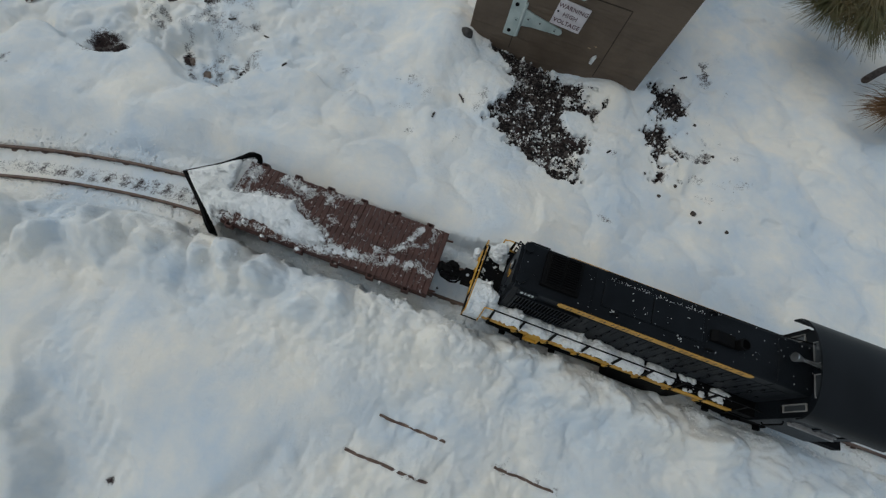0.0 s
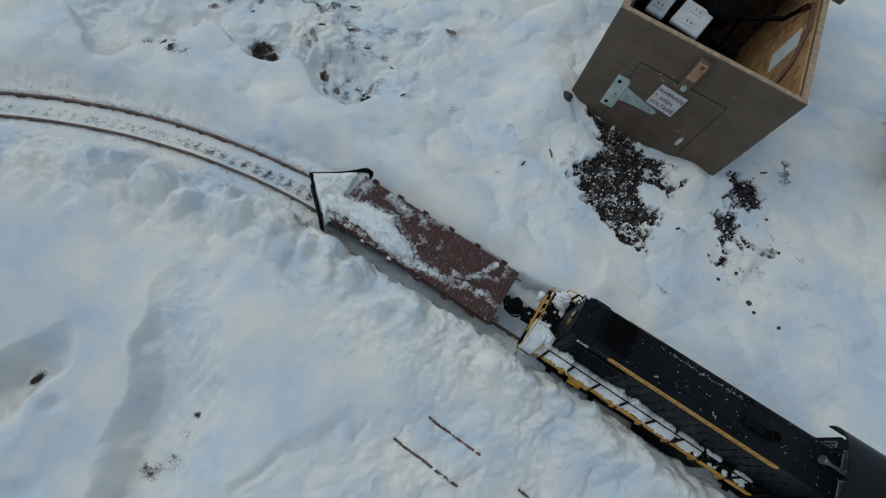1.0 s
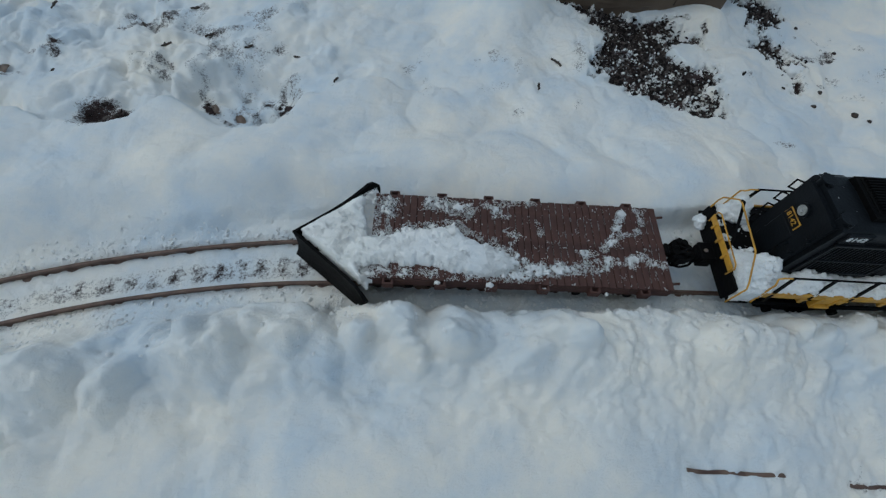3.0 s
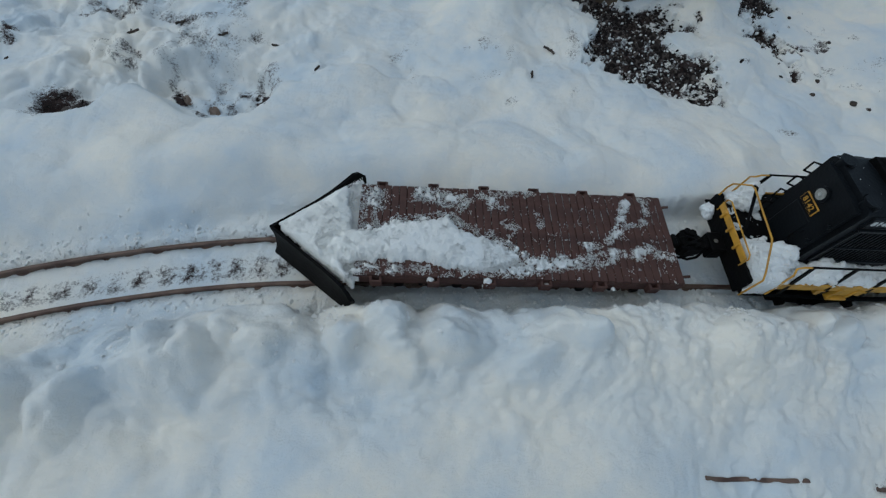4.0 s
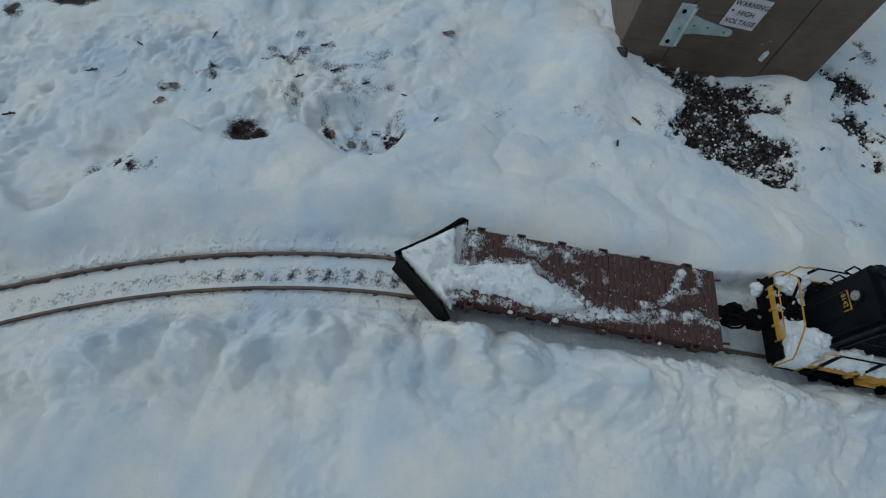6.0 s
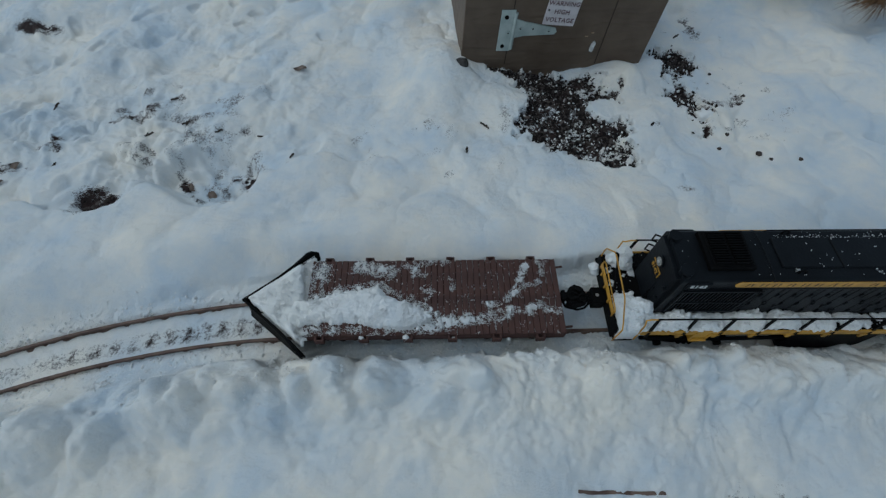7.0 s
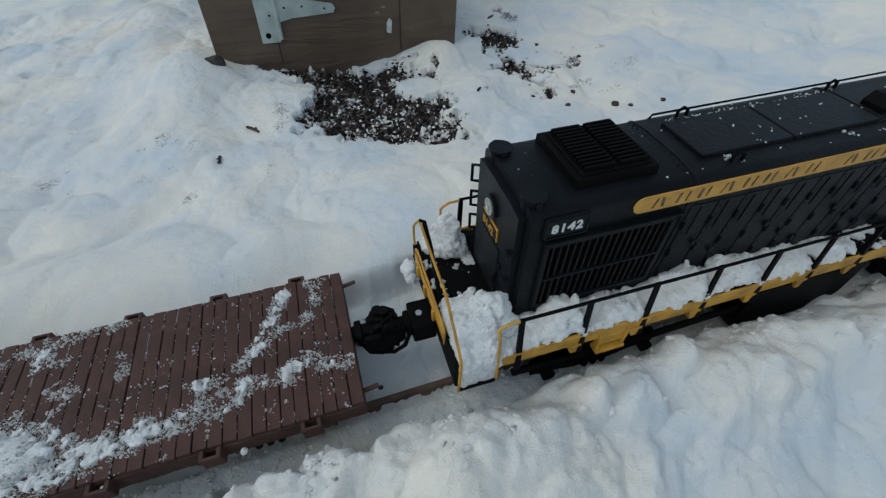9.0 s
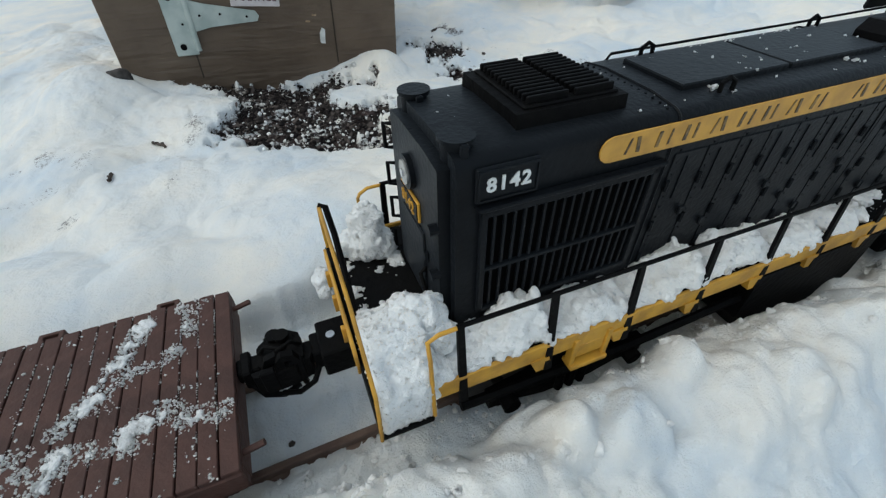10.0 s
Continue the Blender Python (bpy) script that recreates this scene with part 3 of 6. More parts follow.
def truck(parent, x, span=0.05, y=0.034, r=0.0155, mat=None, sag=0.0):
    t = part("truck", block(B(), x - 0.006, x + 0.006, -y, y, r + 0.004, r + 0.010, 0.001), mat or BLACK_DULL, parent, "black cast truck under the frame")
    for s in (1, -1):
        bm = B()
        h = span / 2 + 0.009
        prism(bm, [(x - h, r - 0.004), (x - h, r + 0.005), (x - 0.012, r + 0.011), (x + 0.012, r + 0.011), (x + h, r + 0.005), (x + h, r - 0.004), (x + h - 0.012, r - 0.004),
                   (x + 0.013, r - 0.009 - sag), (x - 0.013, r - 0.009 - sag), (x - h + 0.012, r - 0.004)], "y", s * y - 0.002, s * y + 0.003)
        for q in (-1, 1):
            block(bm, x + q * span / 2 - 0.0055, x + q * span / 2 + 0.0055, s * y - 0.002, s * y + s * 0.0 + 0.0065 if s > 0 else s * y + 0.002, r - 0.006, r + 0.006, 0.001)
            cyl(bm, (x + q * span / 2, s * (y + 0.002), r), (x + q * span / 2, s * (y + 0.0075), r), 0.0042, 10)
        for k in range(3):
            cyl(bm, (x + (k - 1) * 0.006, s * (y + 0.003), r - 0.007), (x + (k - 1) * 0.006, s * (y + 0.003), r + 0.006), 0.0022, 8)
        part("side_frame", bm, mat or BLACK_DULL, t)
    for q in (-1, 1):
        wheelset(t, x + q * span / 2, r)
    return t


def knuckle(parent, x, s, z, label="black plastic knuckle coupler"):
    """A coupler whose shank starts at x and reaches out by s times its length."""
    bm = B()
    block(bm, *sorted((x, x + s * 0.012)), -0.0040, 0.0040, z - 0.0035, z + 0.0035, 0.0008)
    block(bm, *sorted((x + s * 0.002, x + s * 0.006)), -0.0060, 0.0060, z - 0.0055, z + 0.0050, 0.0008)
    arm = [(0.009, -0.0045), (0.013, -0.0092), (0.024, -0.0100), (0.029, -0.0085), (0.030, -0.0060), (0.024, -0.0058), (0.017, -0.0040), (0.0145, 0.0035), (0.011, 0.0060), (0.009, 0.0045)]
    prism(bm, [(x + s * a, q) for a, q in arm], "z", z - 0.0058, z + 0.0058)
    claw = [(0.0120, 0.0095), (0.0125, 0.0045), (0.0190, 0.0035), (0.0245, 0.0015), (0.0270, 0.0030), (0.0265, 0.0075), (0.0225, 0.0105), (0.0165, 0.0112)]
    prism(bm, [(x + s * a, q) for a, q in claw], "z", z - 0.0048, z + 0.0048)
    cyl(bm, (x + s * 0.0165, 0.0072, z - 0.0085), (x + s * 0.0165, 0.0072, z + 0.0078), 0.0022, 12)
    cyl(bm, (x + s * 0.0165, 0.0072, z + 0.0066), (x + s * 0.0165, 0.0072, z + 0.0084), 0.0032, 12)
    prism(bm, [(x + s * a, q) for a, q in ((0.010, z + 0.0050), (0.0125, z + 0.0115), (0.0170, z + 0.0128), (0.0195, z + 0.0100), (0.0200, z + 0.0050), (0.0170, z + 0.0050), (0.0165, z + 0.0090), (0.0140, z + 0.0085), (0.0130, z + 0.0050))], "y", -0.0080, -0.0052)
    block(bm, *sorted((x + s * 0.0205, x + s * 0.0265)), -0.0105, -0.0075, z - 0.0040, z + 0.0085, 0.0006)
    rod(bm, [(x + s * 0.010, 0.0015, z + 0.0055), (x + s * 0.013, 0.0000, z + 0.0105), (x + s * 0.019, -0.0030, z + 0.0105), (x + s * 0.0225, -0.0050, z + 0.0050)], 0.0009)
    rod(bm, [(x + s * 0.004, -0.0050, z - 0.0030), (x + s * 0.008, -0.0085, z - 0.0090), (x + s * 0.015, -0.0090, z - 0.0125), (x + s * 0.022, -0.0080, z - 0.0105)], 0.0013)
    cyl(bm, (x + s * 0.012, -0.004, z - 0.014), (x + s * 0.013, -0.004, z - 0.003), 0.0014, 8)
    return smooth(part("coupler", bm, BLACK_DULL, parent, label), 30)


def flat_car():
    thing = tagged(new("flat_car"), "brown plank-deck flat car with black wedge plow, snow-dusted", "model railcar")
    thing.matrix_world = CAR
    L = 0.276
    bm = B()
    for s in (1, -1):
        block(bm, -L, 0, s * HALF - (0.004 if s > 0 else 0), s * HALF + (0 if s > 0 else 0.004), DECK - 0.0135, DECK - 0.0028, 0.0006)
    block(bm, -L, -L + 0.004, -HALF + 0.004, HALF - 0.004, DECK - 0.0135, DECK - 0.0028)
    block(bm, -0.004, 0, -HALF + 0.004, HALF - 0.004, DECK - 0.0150, DECK - 0.0028)
    block(bm, -L + 0.004, -0.004, -0.010, 0.010, DECK - 0.021, DECK - 0.004)
    block(bm, -L + 0.004, -0.004, -HALF + 0.004, HALF - 0.004, DECK - 0.0055, DECK - 0.0030)
    part("side_sill", bm, CAR_BROWN, thing)
    # deck planks, laid across
    n, w = 41, 0.276 / 41
    meshes = []
    for v in range(3):
        me = bpy.data.meshes.new("plank")
        b = block(B(), -w / 2 + 0.0002 + 0.0001 * v, w / 2 - 0.0002, -HALF + 0.0003 * v, HALF - 0.0002 * v, -0.0027, 0.0, 0.0003)
        b.to_mesh(me)
        b.free()
        me.materials.append(CAR_BROWN)
        meshes.append(me)
    for k in range(n):
        p = new("plank", meshes[(k * 7 + k // 3) % 3])
        p.parent = thing
        p.matrix_basis = pose(-L + (k + 0.5) * w, 0, DECK + 0.0002 * math.sin(k * 2.3))
    # stake pockets
    for x in (-0.027, -0.073, -0.1195, -0.166, -0.212, -0.258):
        for s in (1, -1):
            y = s * HALF
            b = B()
            for q in (-1, 1):
                block(b, x + q * 0.0038 - 0.001, x + q * 0.0038 + 0.001, *sorted((y - s * 0.0005, y + s * 0.0042)), DECK - 0.0105, DECK - 0.0012, 0.0003)
            block(b, x - 0.0048, x + 0.0048, *sorted((y + s * 0.0032, y + s * 0.0048)), DECK - 0.0105, DECK - 0.0012, 0.0004)
            part("stake_pocket", b, CAR_BROWN, thing)
    # end ladders and cut levers
    for y in (-0.036, 0.036):
        b = B()
        rod(b, [(0.0, y, DECK - 0.005), (0.008, y, DECK - 0.003)], 0.0013)
        part("peg", b, CAR_BROWN, thing)
    for x in (-0.055, -0.215):
        truck(thing, x, 0.05, 0.031, 0.0150)
    b = B()
    cyl(b, (-0.13, -0.030, 0.024), (-0.16, -0.030, 0.024), 0.008, 14)
    block(b, -0.125, -0.115, -0.036, -0.022, 0.018, 0.030, 0.001)
    rod(b, [(-0.19, -0.034, 0.022), (-0.14, -0.036, 0.017), (-0.09, -0.034, 0.022)], 0.0011)
    part("brake_cylinder", b, BLACK_DULL, thing)
    knuckle(thing, 0.0, 1, 0.0385)
    # the wedge plow: two concave wings meeting in a nose
    plow = part("plow", block(B(), -0.338, -L - 0.004, -0.006, 0.006, 0.014, 0.022, 0.001), BLACK_DULL, thing, "black curved wedge snow plow with snow behind")
    for s in (1, -1):
        b = B()
        cols, rows_, grid = 18, 9, []
        for i in range(cols + 1):
            t = i / cols
            ring = []
            for j in range(rows_ + 1):
                h = j / rows_
                top = 0.040 + 0.006 * max(0, (t - 0.45) / 0.45) ** 1.5 - 0.014 * max(0, (t - 0.88) / 0.12) ** 2
                low = -0.004 + 0.018 * max(0, (t - 0.82) / 0.18) ** 2.2
                z = low + (top - low) * h
                # leans back in the middle of its height, foot thrown forward
                out = 0.010 * (1 - h) ** 2 + 0.004 * h * h
                x = -0.345 + 0.070 * t - out * (1 - 0.4 * t)
                y = s * (0.0005 + 0.056 * t + 0.006 * t**4 * h + 0.3 * out * t)
                ring.append(Vector((x, y, z)))
            grid.append(ring)
        front = [[b.verts.new(p) for p in r] for r in grid]
        back = [[b.verts.new(p + Vector((0.0026, -s * 0.0012, 0))) for p in r] for r in grid]
        for i in range(cols):
            for j in range(rows_):
                b.faces.new((front[i][j], front[i + 1][j], front[i + 1][j + 1], front[i][j + 1]))
                b.faces.new((back[i][j], back[i][j + 1], back[i + 1][j + 1], back[i + 1][j]))
            for j in (0, rows_):
                b.faces.new((front[i][j], back[i][j], back[i + 1][j], front[i + 1][j]))
        for i in (0, cols):
            for j in range(rows_):
                b.faces.new((front[i][j], front[i][j + 1], back[i][j + 1], back[i][j]))
        bmesh.ops.recalc_face_normals(b, faces=b.faces)
        smooth(part("blade", b, BLACK_DULL, plow), 35)
    b = B()
    for s in (1, -1):
        block(b, -0.300, -L, s * 0.022 - 0.003, s * 0.022 + 0.003, 0.018, 0.026, 0.0008)
    part("brace", b, BLACK_DULL, plow)


flat_car()


# ---- the locomotive ----
LOCO = pose(0.1076, 0.2056, 0.0, 0, -2.5, -5.9)
HOOD, SHOULDER, CROWN = 0.0275, 0.1310, 0.1350
FLOOR = 0.0590


def hood_outline(w, low, shoulder, crown, n=5):
    """Straight sides, small round shoulders and a slightly cambered roof."""
    half, r = [], crown - shoulder
    for k in range(n + 1):
        a = k * math.pi / 2 / n
        half.append((w - r * 1.2 * (1 - math.cos(a)), shoulder - r * 0.35 + r * 1.1 * math.sin(a)))
    half.append((w * 0.45, crown + 0.0002))
    return [(-w, low)] + [(-v, z) for v, z in half] + [(v, z) for v, z in half[::-1]] + [(w, low)]


def text_part(name, body, size, mat, parent, m, depth=0.0003, bold=0.0):
    cu = bpy.data.curves.new(name, "FONT")
    cu.body, cu.size, cu.extrude, cu.align_x, cu.align_y, cu.resolution_u = body, size, depth, "CENTER", "CENTER", 2
    cu.offset, cu.space_character = bold, 1.0 + 900 * bold
    tmp = bpy.data.objects.new(name, cu)
    scene.collection.objects.link(tmp)
    me = bpy.data.meshes.new_from_object(tmp.evaluated_get(bpy.context.evaluated_depsgraph_get()))
    bpy.data.objects.remove(tmp)
    me.name = name
    me.materials.clear()
    me.materials.append(mat)
    ob = new(name, me)
    ob.parent = parent
    ob.matrix_basis = m
    return ob


def frame_bars(x0, x1, y0, y1, z0, z1, parent):
    """The four bars of a window frame, as one bent strip."""
    b = B()
    t = 0.0009
    outer = [(y0, z0), (y1, z0), (y1, z1), (y0, z1)]
    inner = [(y0 + t, z0 + t), (y1 - t, z0 + t), (y1 - t, z1 - t), (y0 + t, z1 - t)]
    rings = [[[b.verts.new((x, *p)) for p in ring] for ring in (outer, inner)] for x in (x0, x1)]
    for k in range(4):
        n = (k + 1) % 4
        for side in rings:
            b.faces.new((side[0][k], side[0][n], side[1][n], side[1][k]))
        for r in (0, 1):
            b.faces.new((rings[0][r][k], rings[0][r][n], rings[1][r][n], rings[1][r][k]))
    bmesh.ops.recalc_face_normals(b, faces=b.faces)
    part("window_frame", b, TRIM, parent)


def locomotive():
    thing = tagged(new("diesel_locomotive"), "black model diesel switcher with ochre band and yellow sill", "model locomotive")
    thing.matrix_world = LOCO
    v0 = 0.0465
    # frame and walkway
    bm = B()
    block(bm, -0.026, 0.430, -v0 + 0.001, v0 - 0.001, FLOOR - 0.012, FLOOR, 0.0006)
    block(bm, -0.020, 0.42, -0.022, 0.022, 0.024, FLOOR - 0.011, 0.001)
    part("frame", bm, BLACK_DULL, thing, "black frame and walkway with raised tread")
    # yellow sill in sections with its brackets
    for s in (1, -1):
        y0, y1 = sorted((s * (v0 - 0.0008), s * (v0 + 0.0010)))
        sill = part("sill", block(B(), -0.008, 0.300, y0, y1, FLOOR - 0.0078, FLOOR + 0.0012, 0.0004), YELLOW, thing, "yellow painted side sill")
        for u in (0.0405, 0.0778, 0.1160, 0.154, 0.1915, 0.229, 0.2665):
            b = B()
            prism(b, [(u - 0.009, FLOOR - 0.006), (u - 0.001, FLOOR - 0.006), (u + 0.0005, FLOOR - 0.014), (u - 0.006, FLOOR - 0.0135)], "y", y0 - 0.0008, y1 + 0.0008)
            part("bracket", b, YELLOW, sill)
        b = B()
        for q in (0.052, 0.068):
            block(b, q - 0.0012, q + 0.0012, y0 - 0.001, y1 + 0.001, FLOOR - 0.020, FLOOR - 0.003, 0.0003)
        block(b, 0.051, 0.069, y0 - 0.0025, y1 + 0.0025, FLOOR - 0.021, FLOOR - 0.0185, 0.0004)
        block(b, 0.053, 0.067, y0, y1, FLOOR - 0.016, FLOOR - 0.008, 0.0004)
        part("step", b, YELLOW, sill)
        rail = part("pipe", rod(B(), [(0.005, s * (v0 - 0.004), 0.030), (0.09, s * (v0 - 0.004), 0.026), (0.16, s * (v0 - 0.004), 0.030)], 0.0022), BLACK_DULL, thing)
    # hood
    bm = B()
    out = hood_outline(HOOD, FLOOR, SHOULDER, CROWN)
    prism(bm, out, "x", 0.0045, 0.3270)
    es = [e for e in bm.edges if abs(e.verts[0].co.x - 0.0045) < 1e-5 and abs(e.verts[1].co.x - 0.0045) < 1e-5 and e.verts[0].co.z + e.verts[1].co.z > 2 * FLOOR + 0.001]
    bmesh.ops.bevel(bm, geom=es, offset=0.0055, segments=4, affect="EDGES", clamp_overlap=True)
    hood = smooth(part("hood", bm, BLACK, thing, "black engine hood dusted with snow"), 30)
    # seams and rivet strips over the roof and down the sides
    for u in (0.0895, 0.2125, 0.29):
        b = B()
        pts = [(u, v, z) for v, z in hood_outline(HOOD + 0.0002, FLOOR, SHOULDER, CROWN + 0.0002)]
        rod(b, pts, 0.0005, 5)
        for k in range(14):
            v = -0.0234 + 0.0036 * k
            bmesh.ops.create_icosphere(b, subdivisions=1, radius=0.0006, matrix=pose(u - 0.003, v, CROWN + 0.0001 - 0.0030 * (abs(v) / HOOD) ** 6))
        part("seam", b, BLACK, hood)
    # side doors with hinges and latches
    for s in (1, -1):
        u = 0.0925
        for k in range(14):
            w = 0.0158
            b = block(B(), u + 0.0003, u + w - 0.0003, *sorted((s * HOOD, s * (HOOD + 0.0005))), FLOOR + 0.003, 0.1180, 0.0003)
            d = part("door", b, BLACK, hood)
            b = B()
            for z in (0.069, 0.086, 0.105):
                cyl(b, (u + 0.0008, s * (HOOD + 0.0010), z - 0.0022), (u + 0.0008, s * (HOOD + 0.0010), z + 0.0022), 0.0009, 6)
            block(b, u + w - 0.0040, u + w - 0.0015, *sorted((s * (HOOD + 0.0008), s * (HOOD + 0.0022))), 0.089 - 0.010 * (k % 3), 0.093 - 0.010 * (k % 3), 0.0004)
            for j in range(12):
                z = FLOOR + 0.006 + 0.0049 * j
                block(b, u + 0.0019, u + 0.0025, *sorted((s * (HOOD + 0.0003), s * (HOOD + 0.0008))), z, z + 0.0006)
            block(b, u + 0.0062, u + 0.0068, *sorted((s * (HOOD + 0.0003), s * (HOOD + 0.0010))), 0.098, 0.116)
            part("latch", b, BLACK, d)
            u += w
    # radiator grilles: a near-black sheet stands for the shade behind the slats
    for s in (1, -1):
        y = s * HOOD
        g = part("grille", block(B(), 0.0170, 0.0850, *sorted((y - s * 0.001, y + s * 0.0004)), 0.0690, 0.1160), HOLE_SHADE, hood, "black slatted side radiator grille")
        b = B()
        for z0, z1 in ((0.1130, 0.1163), (0.0895, 0.0913), (0.0688, 0.0712)):
            block(b, 0.0165, 0.0855, *sorted((y, y + s * 0.0022)), z0, z1, 0.0004)
        for q in (0.0165, 0.0830):
            block(b, q, q + 0.0025, *sorted((y, y + s * 0.0022)), 0.0688, 0.1163, 0.0004)
        block(b, 0.0150, 0.0875, *sorted((y, y + s * 0.0034)), 0.1163, 0.1177, 0.0004)
        part("grille_frame", b, BLACK, g)
        for k in range(17):
            q = 0.0218 + 0.0037 * k
            part("slat", block(B(), q - 0.0005, q + 0.0005, *sorted((y, y + s * 0.0013)), 0.0700, 0.1135), BLACK, g)
    # ochre band with the name as plain marks, and the number boards
    for s in (1, -1):
        y = s * HOOD
        b = B()
        pts = [(0.0627 + 0.0046 * math.cos(a), 0.1263 + 0.0046 * math.sin(a)) for a in [math.pi / 2 + k * math.pi / 8 for k in range(9)]]
        pts += [(0.2670, 0.1217), (0.2700, 0.1240), (0.2700, 0.1286), (0.2670, 0.1309)]
        prism(b, pts, "y", *sorted((y + s * 0.0002, y + s * 0.0008)))
        band = part("name_band", b, BAND, hood, "long ochre band with worn dark marks")
        for k in range(16):
            if k == 8:
                continue
            q = 0.0675 + 0.0124 * k
            prism_b = B()
            for off, wide, lean in (((0.0004, 0.0007, 0.0016), (0.0052, 0.0014, -0.0008)), ((0.0006, 0.0013, 0.0006), (0.0058, 0.0007, 0.0006)), ((0.0002, 0.0013, 0.0004), (0.0046, 0.0009, 0.0004)))[k % 3]:
                prism(prism_b, [(q + off, 0.1236), (q + off + wide, 0.1236), (q + off + wide + lean, 0.1291), (q + off + lean, 0.1291)], "y", *sorted((y + s * 0.0006, y + s * 0.0011)))
            part("mark", prism_b, LETTER, band)
        plate = part("number_board", block(B(), 0.0145, 0.0358, *sorted((y, y + s * 0.0016)), 0.1190, 0.1308, 0.0005), BLACK, hood)
        b = B()
        for x0, x1, z0, z1 in ((0.0150, 0.0353, 0.1195, 0.1202), (0.0150, 0.0353, 0.1294, 0.1301), (0.0150, 0.0157, 0.1202, 0.1294), (0.0346, 0.0353, 0.1202, 0.1294)):
            block(b, x0, x1, *sorted((y + s * 0.0014, y + s * 0.0022)), z0, z1)
        part("rim", b, BLACK, plate)
        m = Matrix.Translation((0.0252, y + s * 0.0017, 0.1248)) @ pose(0, 0, 0, 90, 0, 0 if s < 0 else 180)
        text_part("number", "8142", 0.0068, WHITE, plate, m, 0.0003, 0.00017)
    # roof: radiator fan box with two banks of louvres
    box = part("fan_box", prism(B(), [(-0.0185, CROWN - 0.003), (-0.0178, CROWN + 0.0042), (0.0215, CROWN + 0.0042), (0.0225, CROWN - 0.003)], "x", 0.0325, 0.0735), BLACK_DULL, hood, "raised louvred roof vent box")
    part("louvre_bed", block(B(), 0.0362, 0.0712, -0.0158, 0.0200, CROWN + 0.0040, CROWN + 0.0052, 0.0004), BLACK_DULL, box)
    for q in (0.0378, 0.0550):
        for k in range(13):
            v = -0.0140 + 0.00265 * k
            part("louvre", block(B(), q, q + 0.0150, v - 0.0004, v + 0.0010, 0.0, 0.0024, 0.0003, Matrix.Translation((0, 0, CROWN + 0.0050))), BLACK_DULL, box)
    # filler caps
    for v in (0.0185, -0.0185):
        b = cyl(B(), (0.0125, v, CROWN - 0.006), (0.0125, v, CROWN + 0.0014), 0.0048, 18)
        cyl(b, (0.0125, v, CROWN + 0.0014), (0.0125, v, CROWN + 0.0026), 0.0058, 18)
        for q in (-1, 1):
            block(b, 0.0125 - 0.0012, 0.0125 + 0.0012, v + q * 0.0060 - 0.0010, v + q * 0.0060 + 0.0010, CROWN - 0.004, CROWN + 0.0022, 0.0003)
        smooth(part("filler_cap", b, BLACK, hood), 35)
    # roof hatches, lifting rings and the long grab rail
    for a, c in ((0.0995, 0.1525), (0.1535, 0.2080)):
        b = block(B(), a, c, -0.0155, 0.0155, CROWN - 0.002, CROWN + 0.0020, 0.0005)
        part("roof_hatch", b, BLACK, hood)
    for u, v in ((0.1170, 0.0215), (0.1150, -0.0205), (0.2180, 0.0215), (0.2160, -0.0205)):
        b = rod(B(), [(u - 0.003, v, CROWN - 0.004), (u - 0.003, v, CROWN + 0.0025), (u, v, CROWN + 0.0040), (u + 0.003, v, CROWN + 0.0025), (u + 0.003, v, CROWN - 0.004)], 0.0009)
        part("lifting_ring", b, BLACK_DULL, hood)
    part("roof_rail", rod(B(), [(0.098, 0.0245, CROWN - 0.003), (0.101, 0.0245, CROWN + 0.0008), (0.21, 0.0245, CROWN + 0.0010), (0.29, 0.0245, CROWN + 0.0016), (0.328, 0.027, CROWN + 0.005)], 0.0006), BLACK_DULL, hood)
    # exhaust stack with its duct
    b = cyl(B(), (0.246, -0.004, CROWN - 0.004), (0.2475, -0.004, CROWN + 0.0088), 0.0056, 18)
    cyl(b, (0.2474, -0.004, CROWN + 0.0078), (0.2476, -0.004, CROWN + 0.0096), 0.0062, 18)
    prism(b, [(0.216, CROWN - 0.004), (0.216, CROWN + 0.0030), (0.221, CROWN + 0.0072), (0.240, CROWN + 0.0050), (0.243, CROWN - 0.004)], "y", -0.0100, 0.0020)
    stack = smooth(part("exhaust", b, BLACK_DULL, hood), 35)
    # flat disc painted as the shade down the stack
    part("bore_shade", cyl(B(), (0.2476, -0.004, CROWN + 0.0096), (0.2476, -0.004, CROWN + 0.0099), 0.0047, 18), HOLE_SHADE, stack)
    # hood front: headlight, number plate, door, grab irons
    b = cyl(B(), (0.0065, 0.003, 0.1155), (0.0025, 0.003, 0.1155), 0.0064, 20)
    light = smooth(part("headlight", b, BLACK, hood), 35)
    smooth(part("lens", cyl(B(), (0.0026, 0.003, 0.1155), (0.0018, 0.003, 0.1155), 0.0045, 20), LENS, light, "pale round headlight lens"), 35)
    part("bulb", cyl(B(), (0.0019, 0.003, 0.1155), (0.0012, 0.003, 0.1155), 0.0014, 10), SILVER, light)
    plate = part("front_number_board", block(B(), 0.0034, 0.0046, -0.0065, 0.0125, 0.0990, 0.1075, 0.0003), YELLOW, hood)
    part("plate_face", block(B(), 0.0030, 0.0035, -0.0058, 0.0118, 0.0997, 0.1068), BLACK, plate)
    text_part("number", "8142", 0.0068, YELLOW, plate, Matrix.Translation((0.0028, 0.003, 0.1032)) @ pose(0, 0, 0, 90, 0, -90))
    b = B()
    block(b, 0.0036, 0.0046, -0.010, 0.013, FLOOR + 0.004, 0.0965, 0.0005)
    for z in (0.066, 0.088):
        cyl(b, (0.0038, -0.0125, z - 0.002), (0.0038, -0.0125, z + 0.002), 0.001, 6)
